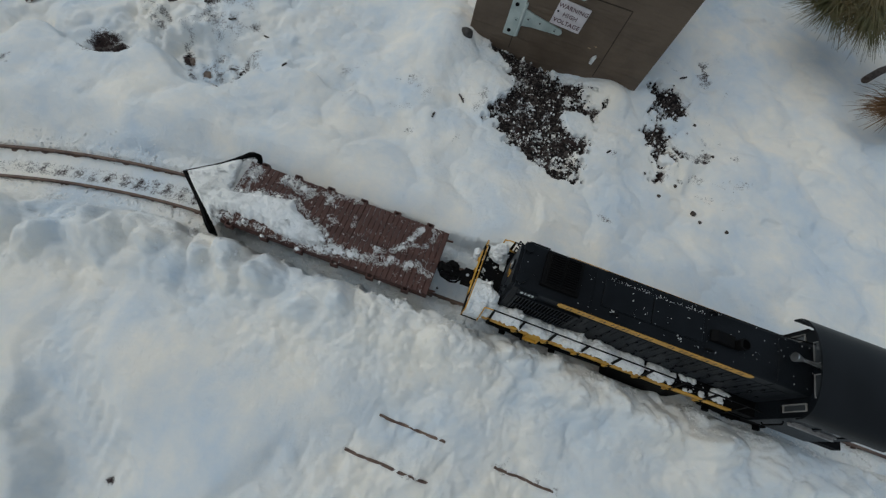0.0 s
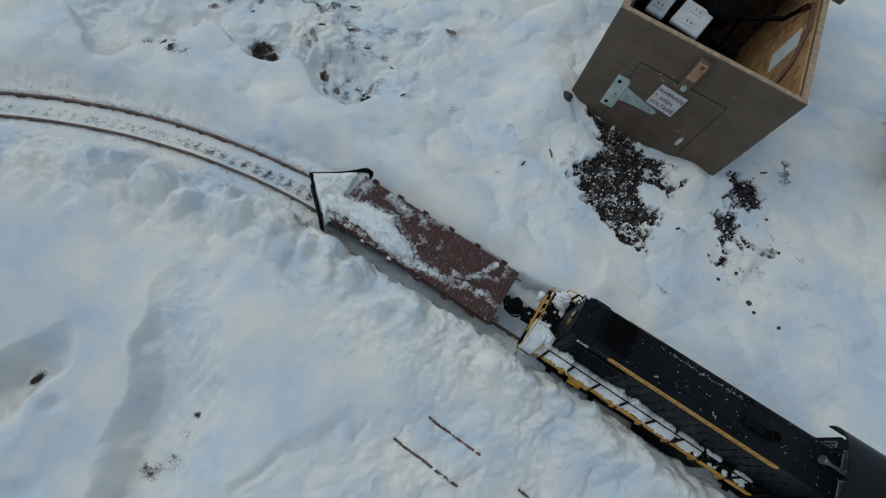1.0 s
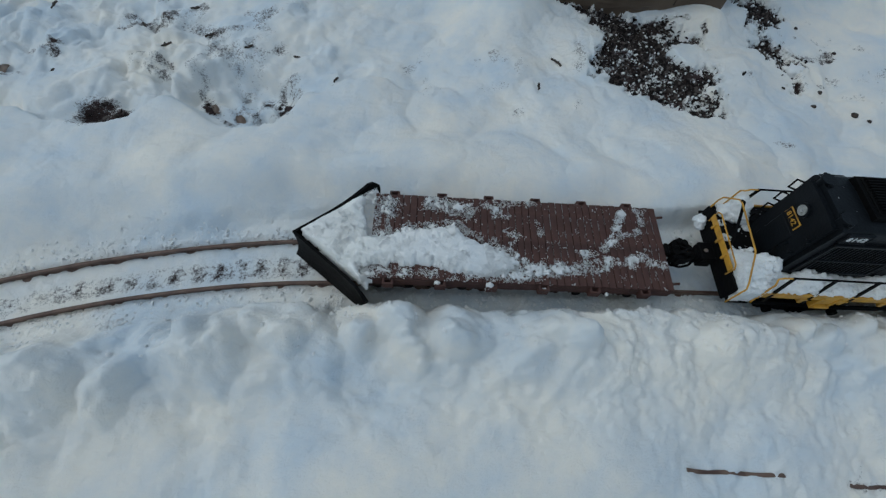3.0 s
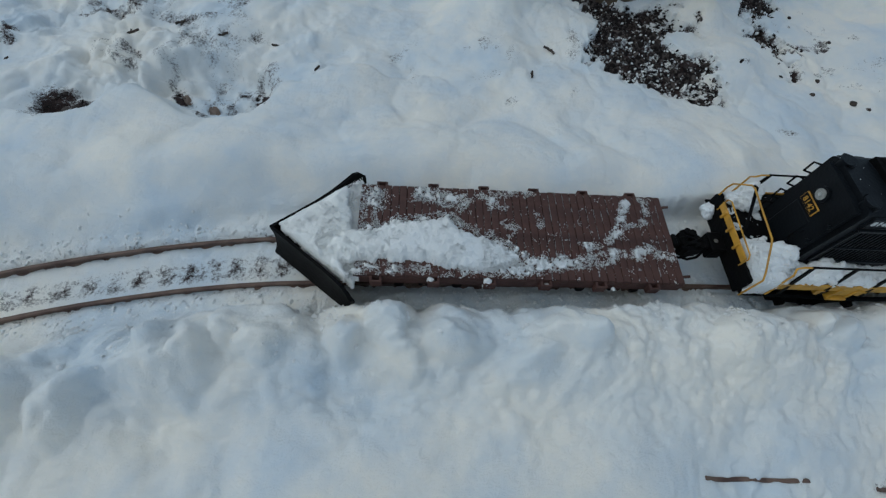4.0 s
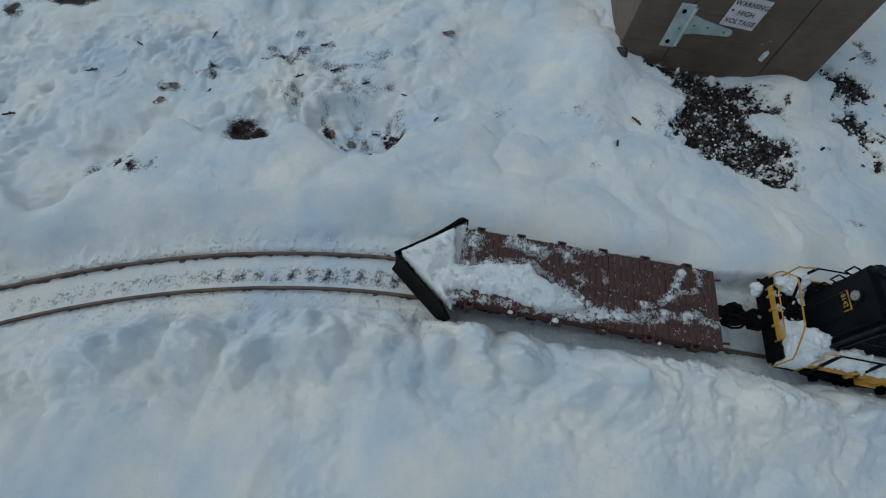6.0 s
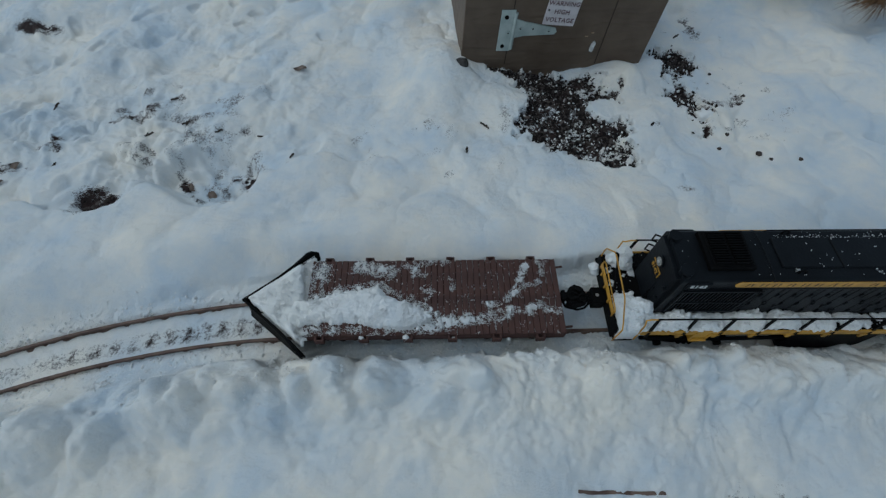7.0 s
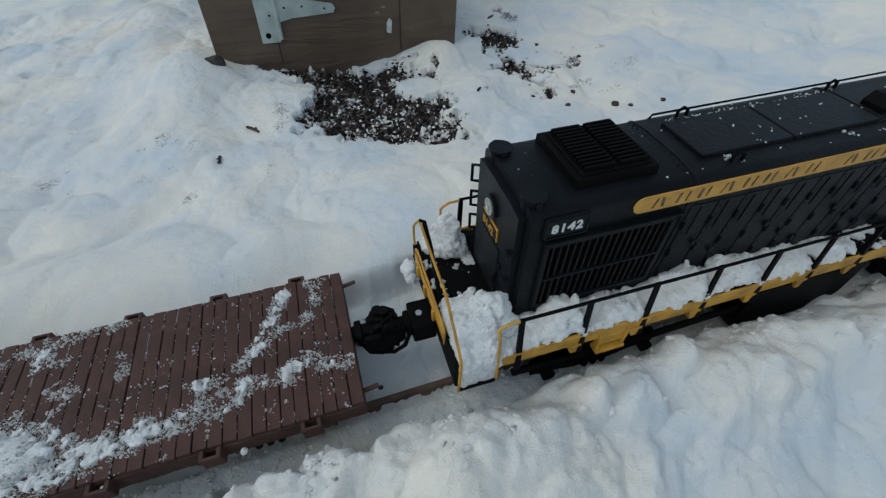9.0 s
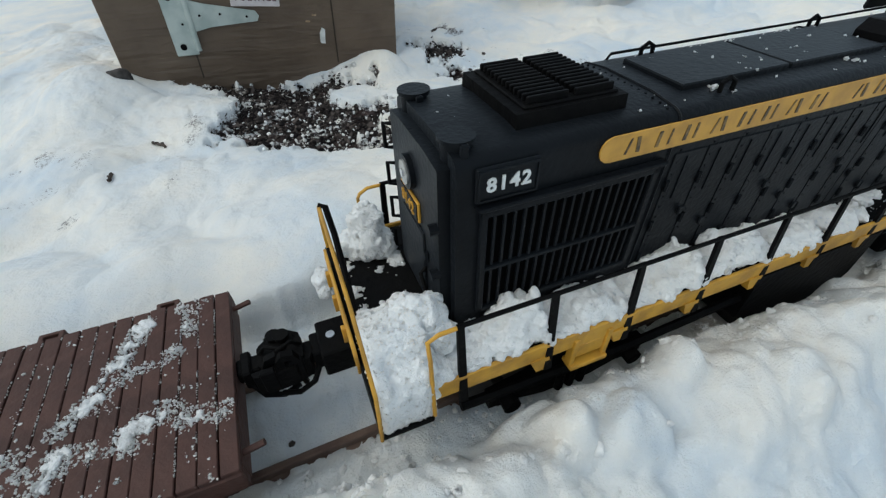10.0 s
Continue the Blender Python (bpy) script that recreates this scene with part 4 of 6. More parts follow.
    part("front_door", b, BLACK, hood)
    part("door_handle", rod(B(), [(0.0040, -0.010, 0.0800), (0.0015, -0.011, 0.0790), (0.0015, -0.022, 0.0690), (0.0040, -0.023, 0.0680)], 0.0008), BLACK_DULL, hood)
    for z in (0.066, 0.083, 0.100, 0.117):
        part("grab_iron", rod(B(), [(0.0075, 0.0268, z - 0.005), (0.0030, 0.0292, z - 0.005), (0.0030, 0.0292, z + 0.005), (0.0075, 0.0268, z + 0.005)], 0.0009), BLACK_DULL, hood)
    for z in (0.0880, 0.1080):
        part("grab_knob", cyl(B(), (0.0048, -0.022, z), (0.0015, -0.022, z), 0.0020, 10), BLACK, hood)
    # cab
    cab_w, u0, u1 = 0.0475, 0.3270, 0.3960
    b = B()
    block(b, u0, u1, -cab_w, cab_w, FLOOR - 0.010, 0.0950, 0.0006)
    for s in (1, -1):
        for a, c in ((u0, u0 + 0.012), (u0 + 0.0345, u0 + 0.0390), (u1 - 0.0075, u1)):
            block(b, a, c, *sorted((s * cab_w, s * (cab_w - 0.003))), 0.0945, 0.1200)
        block(b, u0, u1, *sorted((s * cab_w, s * (cab_w - 0.003))), 0.1190, 0.1295)
    cab = part("cab", b, BLACK, thing, "black cab with round roof and end windows")

    def arc(w, base, top, n=20):
        return [(-w * math.cos(k * math.pi / n), base + (top - base) * math.sin(k * math.pi / n) ** 0.8) for k in range(n + 1)]

    for u in (u0, u1 - 0.003):
        b = B()
        prism(b, [(-cab_w, 0.1290)] + [(v * 0.95, z) for v, z in arc(cab_w, 0.1300, 0.1550)] + [(cab_w, 0.1290)], "x", u, u + 0.003)
        for v in (-0.0475, -0.0340, 0.0280, 0.0415):
            block(b, u, u + 0.003, v, v + 0.006, 0.0945, 0.1310)
        block(b, u, u + 0.003, -0.029, 0.029, 0.0945, 0.1310)
        part("end_wall", b, BLACK, cab)
        for v in (-0.0412, 0.0345):
            w = part("window", block(B(), u + 0.0008, u + 0.0018, v, v + 0.0066, 0.0990, 0.1270), GLASS, cab)
            frame_bars(u - 0.0010, u + 0.0006, v - 0.0008, v + 0.0074, 0.0985, 0.1275, w)
        for v in (-0.0290, 0.0060):
            w = part("window", block(B(), u - 0.0008, u + 0.0002, v, v + 0.0230, 0.1385, 0.1485), GLASS, cab)
            frame_bars(u - 0.0016, u - 0.0002, v - 0.0006, v + 0.0236, 0.1378, 0.1492, w)
    for s in (1, -1):
        for a in (u0 + 0.0125, u0 + 0.0395):
            w = part("window", block(B(), a, a + 0.0215, *sorted((s * (cab_w - 0.002), s * (cab_w - 0.0012))), 0.0950, 0.1190), GLASS, cab)
            f = block(B(), a, a + 0.0215, *sorted((s * (cab_w - 0.001), s * (cab_w + 0.0008))), 0.0950, 0.0962)
            part("window_frame", f, TRIM, w)
            f = block(B(), a, a + 0.0215, *sorted((s * (cab_w - 0.001), s * (cab_w + 0.0008))), 0.1178, 0.1190)
            part("window_frame", f, TRIM, w)
        part("arm_rest", block(B(), u0 + 0.010, u0 + 0.060, *sorted((s * cab_w, s * (cab_w + 0.0035))), 0.0915, 0.0940, 0.0005), TRIM, cab)
        b = rod(B(), [(u0 + 0.006, s * (cab_w + 0.001), 0.062), (u0 + 0.006, s * (cab_w + 0.004), 0.064), (u0 + 0.006, s * (cab_w + 0.004), 0.090), (u0 + 0.006, s * (cab_w + 0.001), 0.092)], 0.0009)
        part("grab_iron", b, BLACK_DULL, cab)
    b = B()
    outer, inner = arc(0.0545, 0.1275, 0.1590), arc(0.0532, 0.1260, 0.1573)
    prism(b, outer + inner[::-1], "x", 0.3150, 0.4040)
    smooth(part("cab_roof", b, ROOF, cab, "smooth dark grey arched cab roof"), 30)
    # horn
    b = cyl(B(), (0.3000, 0.002, 0.1450), (0.3070, 0.002, 0.1450), 0.0046, 18, 0.0022)
    cyl(b, (0.2985, 0.002, 0.1450), (0.3002, 0.002, 0.1450), 0.0050, 18, 0.0048)
    cyl(b, (0.3070, 0.002, 0.1450), (0.3275, 0.002, 0.1450), 0.0016, 10, 0.0022)
    smooth(part("horn", b, SILVER, thing, "silver air horn before the cab"), 35)
    # side handrails on stanchions
    for s in (1, -1):
        y = -0.0440 if s < 0 else 0.0465
        b = rod(B(), [(0.003, y, 0.0845), (0.300, y, 0.0840), (0.318, y, 0.0815)], 0.0009)
        rail = part("handrail", b, BLACK_DULL, thing, "thin black handrail on posts")
        b = rod(B(), [(0.003, y, 0.0840), (-0.004, y, 0.0838), (-0.0080, y, 0.0815), (-0.0085, y + s * 0.0035, 0.0770), (-0.0085, y + s * 0.0055, FLOOR - 0.014)], 0.0008)
        part("rail_end", b, YELLOW, rail, "yellow bent end post")
        for u in (0.0034, 0.0395, 0.0768, 0.1150, 0.1530, 0.1905, 0.2280, 0.2655, 0.3000):
            b = B()
            prism(b, [(u - 0.0012, 0.0850), (u + 0.0012, 0.0850), (u + 0.0018, FLOOR - 0.014), (u - 0.0016, FLOOR - 0.014)], "y", -0.0008, 0.0008)
            bmesh.ops.transform(b, matrix=Matrix.Translation((0, y, 0.0840)) @ pose(0, 0, 0, 6 * s, 0, 0) @ Matrix.Translation((0, 0, -0.0840)), verts=b.verts)
            part("stanchion", b, BLACK_DULL, rail)
    # end platform: beam, folding step, railing loop, corner steps
    e = part("end_beam", block(B(), -0.0290, -0.0262, -0.044, 0.044, FLOOR - 0.024, FLOOR, 0.0008), BLACK_DULL, thing)
    part("drop_step", block(B(), -0.0306, -0.0296, -0.0270, 0.0310, FLOOR - 0.0020, FLOOR + 0.0050, 0.0003), YELLOW, thing, "yellow folded drop step")
    ur = -0.0278
    loop = [(ur - 0.001, -0.0490, 0.0405), (ur, -0.0485, 0.0685), (ur, -0.0445, 0.0735), (ur, -0.0270, 0.0885), (ur, -0.0235, 0.0908), (ur, 0.0225, 0.0950), (ur, 0.0265, 0.0935), (ur, 0.0405, 0.0775), (ur, 0.0425, 0.0700), (ur, 0.0425, FLOOR - 0.020)]
    er = part("end_railing", rod(B(), loop, 0.00075), YELLOW, thing, "yellow bent-wire end railing")
    part("inner_loop", rod(B(), [(ur - 0.002, -0.0270, FLOOR - 0.006), (ur - 0.002, -0.0280, 0.0650), (ur - 0.002, -0.0250, 0.0680), (ur - 0.002, 0.0260, 0.0710), (ur - 0.002, 0.0300, 0.0680), (ur - 0.002, 0.0300, FLOOR - 0.006)], 0.00065), YELLOW, er)
    for v in (-0.0120, 0.0050, 0.0200):
        part("lug", block(B(), -0.0322, -0.0304, v - 0.0012, v + 0.0012, FLOOR - 0.004, FLOOR + 0.0045, 0.0003), YELLOW, er)
    part("brake_stand", rod(B(), [(-0.0280, 0.0245, 0.0952), (-0.0255, 0.0235, 0.0948), (-0.0248, 0.0160, 0.0860), (-0.0250, 0.0020, FLOOR + 0.012), (-0.0250, -0.0040, FLOOR)], 0.0013), BLACK_DULL, thing)
    for s in (1, -1):
        b = B()
        block(b, -0.0285, -0.0085, *sorted((s * 0.040, s * 0.0495)), 0.0405, 0.0428, 0.0005)
        for q in (-0.0285, -0.0098):
            block(b, q, q + 0.0013, *sorted((s * 0.040, s * 0.0450)), 0.0405, FLOOR - 0.002)
        part("corner_step", b, BLACK_DULL, thing)
    # couplers, trucks, battery and fuel boxes
    knuckle(thing, -0.040, -1, 0.0400)
    b = B()
    block(b, -0.0425, -0.0290, -0.0095, 0.0095, 0.0320, 0.0470, 0.0008)
    part("coupler_box", b, BLACK_DULL, thing)
    part("coupler_pin", cyl(B(), (-0.0370, 0.0, 0.0468), (-0.0370, 0.0, 0.0476), 0.0019, 12), SILVER, thing)
    for u in (0.062, 0.330):
        truck(thing, u, 0.066, 0.038, 0.0165)
    for s in (1, -1):
        b = B()
        prism(b, [(0.165, 0.006), (0.158, 0.018), (0.158, FLOOR - 0.011), (0.246, FLOOR - 0.011), (0.246, 0.018), (0.239, 0.006)], "y", *sorted((s * 0.020, s * 0.0465)))
        part("fuel_tank", b, BLACK_DULL, thing, "black tank slung under the frame")


GLASS = material("window_glass", (0.05, 0.055, 0.06), 0.08, spec=0.7)
TRIM = material("grey_window_trim", (0.20, 0.19, 0.185), 0.5, other=(0.30, 0.29, 0.28), scale=150)
ROOF = material("roof_plastic", (0.0065, 0.0074, 0.0090), 0.38, spec=0.16, other=(0.0095, 0.0108, 0.0130), scale=20, bump=0.1, bump_scale=700)
locomotive()


# ---- the wooden power box ----
PANEL = material("brown_painted_siding", (0.140, 0.099, 0.067), 0.55, other=(0.112, 0.078, 0.053), scale=26, bump=0.0)
EDGE = material("raw_board_edge", (0.42, 0.30, 0.19), 0.8, other=(0.29, 0.19, 0.11), scale=140, bump=0.5, bump_scale=500)
SIGN = material("sign_plastic", (0.74, 0.68, 0.68), 0.45, other=(0.62, 0.56, 0.56), scale=60)
CABLE = material("brown_cable", (0.11, 0.045, 0.025), 0.45, other=(0.08, 0.03, 0.02), scale=90)
OUTLET = material("outlet_plastic", (0.72, 0.72, 0.72), 0.35, other=(0.62, 0.62, 0.63), scale=40)
PINK = material("bare_primer", (0.50, 0.27, 0.16), 0.8, other=(0.30, 0.17, 0.10), scale=150)


def wood_grain(m, along=(1.0, 1.0, 9.0), scale=26.0, strength=0.45):
    """Adds a long embossed grain to a painted board."""
    n, l = m.node_tree.nodes, m.node_tree.links
    tc, mp, no, b = n.new("ShaderNodeTexCoord"), n.new("ShaderNodeMapping"), n.new("ShaderNodeTexNoise"), n.new("ShaderNodeBump")
    mp.inputs["Scale"].default_value = along
    no.inputs["Scale"].default_value, no.inputs["Detail"].default_value, no.inputs["Distortion"].default_value = scale, 4, 1.2
    b.inputs["Strength"].default_value, b.inputs["Distance"].default_value = strength, 0.003
    l.new(tc.outputs["Object"], mp.inputs["Vector"])
    l.new(mp.outputs[0], no.inputs["Vector"])
    l.new(no.outputs["Fac"], b.inputs["Height"])
    l.new(b.outputs[0], n["Principled BSDF"].inputs["Normal"])


wood_grain(PANEL, (1.0, 1.0, 6.0), 13.0, 1.0)


def strand_board(name):
    """Pressed strand board: flakes of straw and tan wood."""
    m = bpy.data.materials.new(name)
    m.use_nodes = True
    n, l = m.node_tree.nodes, m.node_tree.links
    p = n["Principled BSDF"]
    p.inputs["Roughness"].default_value = 0.7
    tc, mp, vo, ra = n.new("ShaderNodeTexCoord"), n.new("ShaderNodeMapping"), n.new("ShaderNodeTexVoronoi"), n.new("ShaderNodeValToRGB")
    mp.inputs["Rotation"].default_value = (0.6, 0.4, 0.3)
    mp.inputs["Scale"].default_value = (1.0, 0.35, 1.0)
    vo.inputs["Scale"].default_value = 110
    l.new(tc.outputs["Object"], mp.inputs["Vector"])
    l.new(mp.outputs[0], vo.inputs["Vector"])
    ra.color_ramp.elements[0].color, ra.color_ramp.elements[1].color = (0.20, 0.095, 0.032, 1), (0.50, 0.30, 0.12, 1)
    l.new(vo.outputs["Color"], ra.inputs[0])
    l.new(ra.outputs[0], p.inputs["Base Color"])
    b = n.new("ShaderNodeBump")
    b.inputs["Strength"].default_value, b.inputs["Distance"].default_value = 0.4, 0.001
    l.new(vo.outputs["Color"], b.inputs["Height"])
    l.new(b.outputs[0], p.inputs["Normal"])
    return m


STRAND = strand_board("strand_board")
# these two dark colours carry the shade inside the open box
BACK_SHADE = material("shaded_back_board", (0.030, 0.016, 0.008), 0.75, other=(0.085, 0.045, 0.020), scale=55, bump=0.3)
INNER_SHADE = material("box_inner_shade", (0.010, 0.008, 0.007), 0.8, other=(0.022, 0.016, 0.012), scale=40, bump=0.3)
BOX = pose(-0.022, 0.6555, -0.03, 0, 0, -2.2)
BW, BD, BT, BH = 0.3075, 0.46, 0.0115, 0.233


def power_box():
    thing = tagged(new("power_box"), "open brown wooden outdoor power box with warning sign", "wooden box")
    thing.matrix_world = BOX
    front = part("front_panel", block(B(), 0, BW, 0, BT, 0, BH, 0.0008), PANEL, thing, "brown painted wood-grain front panel")
    for x0, x1, y0, y1 in ((0, BW, 0, BT), (0, BT, BT, BD), (BW - BT, BW, BT, BD), (BT, BW - BT, BD - BT, BD)):
        # walls below the snow, near-black for the shade down in the box
        part("buried_panel", block(B(), x0, x1, y0, y1, -0.15, -0.0002), INNER_SHADE, thing)
    part("side_panel", block(B(), 0, BT, BT, BD, 0, BH - 0.0006), PANEL, thing)
    right = part("side_panel", block(B(), BW - BT, BW, BT, BD, 0, BH - 0.0006), PANEL, thing)
    part("back_panel", block(B(), BT, BW - BT, BD - BT, BD, 0, BH - 0.0006), PANEL, thing)
    # bottom painted near-black in place of deep shade
    part("bottom", block(B(), BT, BW - BT, BT, BD - BT, -0.15, -0.138), INNER_SHADE, thing)
    # bare sheathing inside, left and back coloured as in shade; raw edges on top
    part("lining", block(B(), BW - BT - 0.004, BW - BT - 0.0005, BT + 0.001, BD - BT, 0.012, BH - 0.003), STRAND, thing, "tan strand-board inner face")
    part("lining", block(B(), BT + 0.0005, BT + 0.004, BT + 0.001, BD - BT, 0.012, BH - 0.003), INNER_SHADE, thing)
    part("lining", block(B(), BT + 0.004, BW - BT - 0.004, BD - BT - 0.004, BD - BT - 0.0005, 0.012, BH - 0.003), BACK_SHADE, thing, "strand-board back, coloured dark as in shade")
    part("top_edge", block(B(), 0.0005, BW - 0.0005, 0.0008, BT - 0.0008, BH, BH + 0.0012, 0.0003), EDGE, front)
    for x in (0.0008, BW - BT + 0.0008):
        part("top_edge", block(B(), x, x + BT - 0.0016, BT, 0.335, BH - 0.0006, BH + 0.0008, 0.0003), EDGE, thing)
    # scored outline of the little door
    g = B()
    for x0, x1, z0, z1 in ((0.073, 0.229, 0.171, 0.1725), (0.0728, 0.0742, 0.045, 0.172), (0.2280, 0.2294, 0.045, 0.172)):
        block(g, x0, x1, -0.0008, 0.0006, z0, z1)
    part("door_outline", g, DARK_LINE, front)
    # T hinge
    h = part("hinge", block(B(), 0.0555, 0.0770, -0.0030, -0.0006, 0.0700, 0.1365, 0.0006), ZINC, front, "galvanised strap hinge")
    b = B()
    prism(b, [(0.079, 0.0925), (0.079, 0.1230), (0.096, 0.1180), (0.1440, 0.1085), (0.1470, 0.1035), (0.1440, 0.0985), (0.096, 0.0960)], "y", -0.0030, -0.0008)
    part("strap", b, ZINC, h)
    part("barrel", cyl(B(), (0.0778, -0.0034, 0.0740), (0.0778, -0.0034, 0.1330), 0.0028, 12), ZINC, h)
    for x, z in ((0.0640, 0.0790), (0.0700, 0.1010), (0.0640, 0.1260), (0.0880, 0.1080), (0.1080, 0.1080), (0.1340, 0.1040)):
        part("screw", cyl(B(), (x, -0.0028, z), (x, -0.0040, z), 0.0032, 12), ZINC if x > 0.065 else BLACK_DULL, h)
        part("screw_recess", cyl(B(), (x, -0.0039, z), (x, -0.0042, z), 0.0013, 8), BLACK_DULL, h)
    # warning sign
    s = part("sign", block(B(), 0.1225, 0.1725, -0.0022, -0.0004, 0.1125, 0.1555, 0.0005, Matrix.Translation((0.1475, 0, 0.134)) @ pose(0, 0, 0, 0, 4, 0) @ Matrix.Translation((-0.1475, 0, -0.134))), SIGN, front, "white plastic high voltage warning sign")
    for k, word in enumerate(("WARNING", "HIGH", "VOLTAGE")):
        m = Matrix.Translation((0.1475, -0.0024, 0.134)) @ pose(0, 0, 0, 0, 4, 0) @ Matrix.Translation((0.0, 0, 0.0118 - 0.0125 * k)) @ pose(0, 0, 0, 90, 0, 0)
        text_part("lettering", word, 0.0096, RED, s, m, 0.0002, 0.00007)
    part("rivet", cyl(B(), (0.1265, -0.002, 0.137), (0.1265, -0.0032, 0.137), 0.0014, 8), BLACK_DULL, s)
    # lid catch with bare wood, latch peg and paint chips
    b = block(B(), 0.1430, 0.1610, -0.0130, 0.0, 0.1690, 0.2240, 0.0015)
    c = part("catch", b, PANEL, front, "chipped wooden lid catch")
    part("bare_patch", block(B(), 0.1440, 0.1600, -0.0138, -0.0118, 0.1920, 0.2235, 0.0008), PINK, c)
    part("screw", cyl(B(), (0.1520, -0.0125, 0.1770), (0.1520, -0.0160, 0.1770), 0.0048, 14), ZINC, c)
    part("screw", cyl(B(), (0.1530, -0.0130, 0.2180), (0.1530, -0.0150, 0.2180), 0.0030, 12), CABLE, c)
    b = B()
    prism(b, [(0.2100, 0.0700), (0.2150, 0.0690), (0.2165, 0.0840), (0.2140, 0.0860), (0.2105, 0.0800)], "y", -0.0050, -0.0005)
    part("latch_peg", b, WHITE, front)
    chips = ((0.139, 0.165), (0.118, 0.162), (0.108, 0.170), (0.196, 0.093), (0.204, 0.099), (0.128, 0.176), (0.113, 0.1635), (0.221, 0.192))
    for k, (x, z) in enumerate(chips):
        b = B()
        prism(b, [(x, z), (x + 0.005, z - 0.0008), (x + 0.006, z + 0.0010), (x + 0.001, z + 0.0016)], "y", -0.0007, 0.0004)
        part("paint_chip", b, EDGE, front)
    # cable looped on the inner wall
    loop = [(BW - 0.019, 0.300, 0.200), (BW - 0.018, 0.285, 0.222), (BW - 0.018, 0.200, 0.224), (BW - 0.018, 0.130, 0.205), (BW - 0.019, 0.105, 0.180), (BW - 0.028, 0.100, 0.150), (BW - 0.060, 0.110, 0.120), (BW - 0.10, 0.14, 0.08)]
    part("cable", rod(B(), loop, 0.0036, 9), CABLE, thing, "brown cable along the inner wall")
    part("cable", rod(B(), [(BW - 0.018, 0.30, 0.21), (BW - 0.03, 0.31, 0.17), (BW - 0.10, 0.33, 0.12), (BW - 0.18, 0.36, 0.10)], 0.0045, 9), BLACK_DULL, thing)
    part("patch", block(B(), BW - BT - 0.0055, BW - BT - 0.0042, 0.180, 0.236, 0.145, 0.205), OUTLET, thing, "grey label on the strand board")


def outlet(cx, cy, cz, w, h, m):
    thing = tagged(new("power_outlet"), "white plastic socket cover inside the open box", "outlet", group="sockets in the box")
    thing.matrix_world = m
    base = part("cover", block(B(), -w / 2, w / 2, -h / 2, h / 2, -0.004, 0.004, 0.002), OUTLET, thing)
    for q in (-1, 1):
        part("socket", block(B(), -0.012, 0.012, q * h * 0.24 - 0.010, q * h * 0.24 + 0.010, 0.0035, 0.0055, 0.0008), OUTLET, base)
        for k in (-1, 1):
            # near-black blocks drawn for the shade in the slots
            part("slot", block(B(), k * 0.0045 - 0.0009, k * 0.0045 + 0.0009, q * h * 0.24 - 0.003, q * h * 0.24 + 0.004, 0.0052, 0.0059), HOLE_SHADE, base)
    # added support, its dark colour stands for the shade around it
    part("mount", block(B(), -w / 2 + 0.006, w / 2 - 0.006, -h / 2 + 0.006, h / 2 - 0.006, -0.24, -0.0045), INNER_SHADE, thing, "post below the socket cover, coloured as in shade")
    return thing


def adapter(m):
    thing = tagged(new("power_adapter"), "black plug-in power adapter beside the sockets", "adapter")
    thing.matrix_world = m
    body = smooth(part("body", block(B(), -0.024, 0.024, -0.030, 0.030, -0.018, 0.018, 0.006), BLACK_DULL, thing), 40)
    part("rib", block(B(), -0.016, 0.016, -0.020, -0.017, 0.0175, 0.0195, 0.0005), BLACK_DULL, body)
    part("rib", block(B(), -0.016, 0.016, -0.012, -0.009, 0.0175, 0.0195, 0.0005), BLACK_DULL, body)
    part("lead", rod(B(), [(0.0, 0.028, 0.0), (0.01, 0.05, -0.01), (0.04, 0.07, -0.05), (0.05, 0.06, -0.16)], 0.003, 8), BLACK_DULL, thing)
    # added support in the same painted shade
    part("stand", block(B(), -0.015, 0.015, -0.02, 0.02, -0.25, -0.0185), INNER_SHADE, thing)


DARK_LINE = material("scored_line", (0.045, 0.032, 0.022), 0.8)
power_box()
outlet(0, 0, 0, 0.038, 0.095, pose(0.054, 0.915, 0.100, 10, 0, -8))
outlet(0, 0, 0, 0.062, 0.072, pose(0.118, 0.897, 0.100, 10, 0, -12))


adapter(pose(0.165, 0.945, 0.112, 8, 0, -12))


def box_lid():
    thing = tagged(new("box_lid"), "brown wooden lid slid back, snow on top", "box lid")
    thing.matrix_world = pose(0.150, 1.17, 0.2060, 0, 0, -8)
    part("board", block(B(), -0.20, 0.205, -0.16, 0.19, 0, 0.018, 0.001), PANEL, thing)
    part("lip", block(B(), 0.165, 0.207, -0.162, 0.19, -0.022, 0.0, 0.001), PANEL, thing)


box_lid()


# ---- lying snow on the train ----
def snow_sheet(name, label, m, x0, x1, y0, y1, cell, height, base):
    """Snow over a rectangle of m's plane, where height(x, y) is above nought, resting on base."""
    xs, ys = np.arange(x0, x1, cell), np.arange(y0, y1, cell)
    X, Y = np.meshgrid(xs, ys)
    H = height(X, Y)
    bm = B()
    keep = H > 0
    verts = {}

    def vert(i, j):
        if (i, j) not in verts:
            verts[i, j] = bm.verts.new((X[i, j], Y[i, j], base + max(H[i, j], -0.0006)))
        return verts[i, j]

    for i in range(len(ys) - 1):
        for j in range(len(xs) - 1):
            if keep[i, j] or keep[i + 1, j] or keep[i, j + 1] or keep[i + 1, j + 1]:
                bm.faces.new((vert(i, j), vert(i, j + 1), vert(i + 1, j + 1), vert(i + 1, j)))
    ob = part(name, bm, SNOW)
    ob.data.shade_smooth()
    ob.matrix_world = m
    return tagged(ob, label, "snow", kind="stuff")


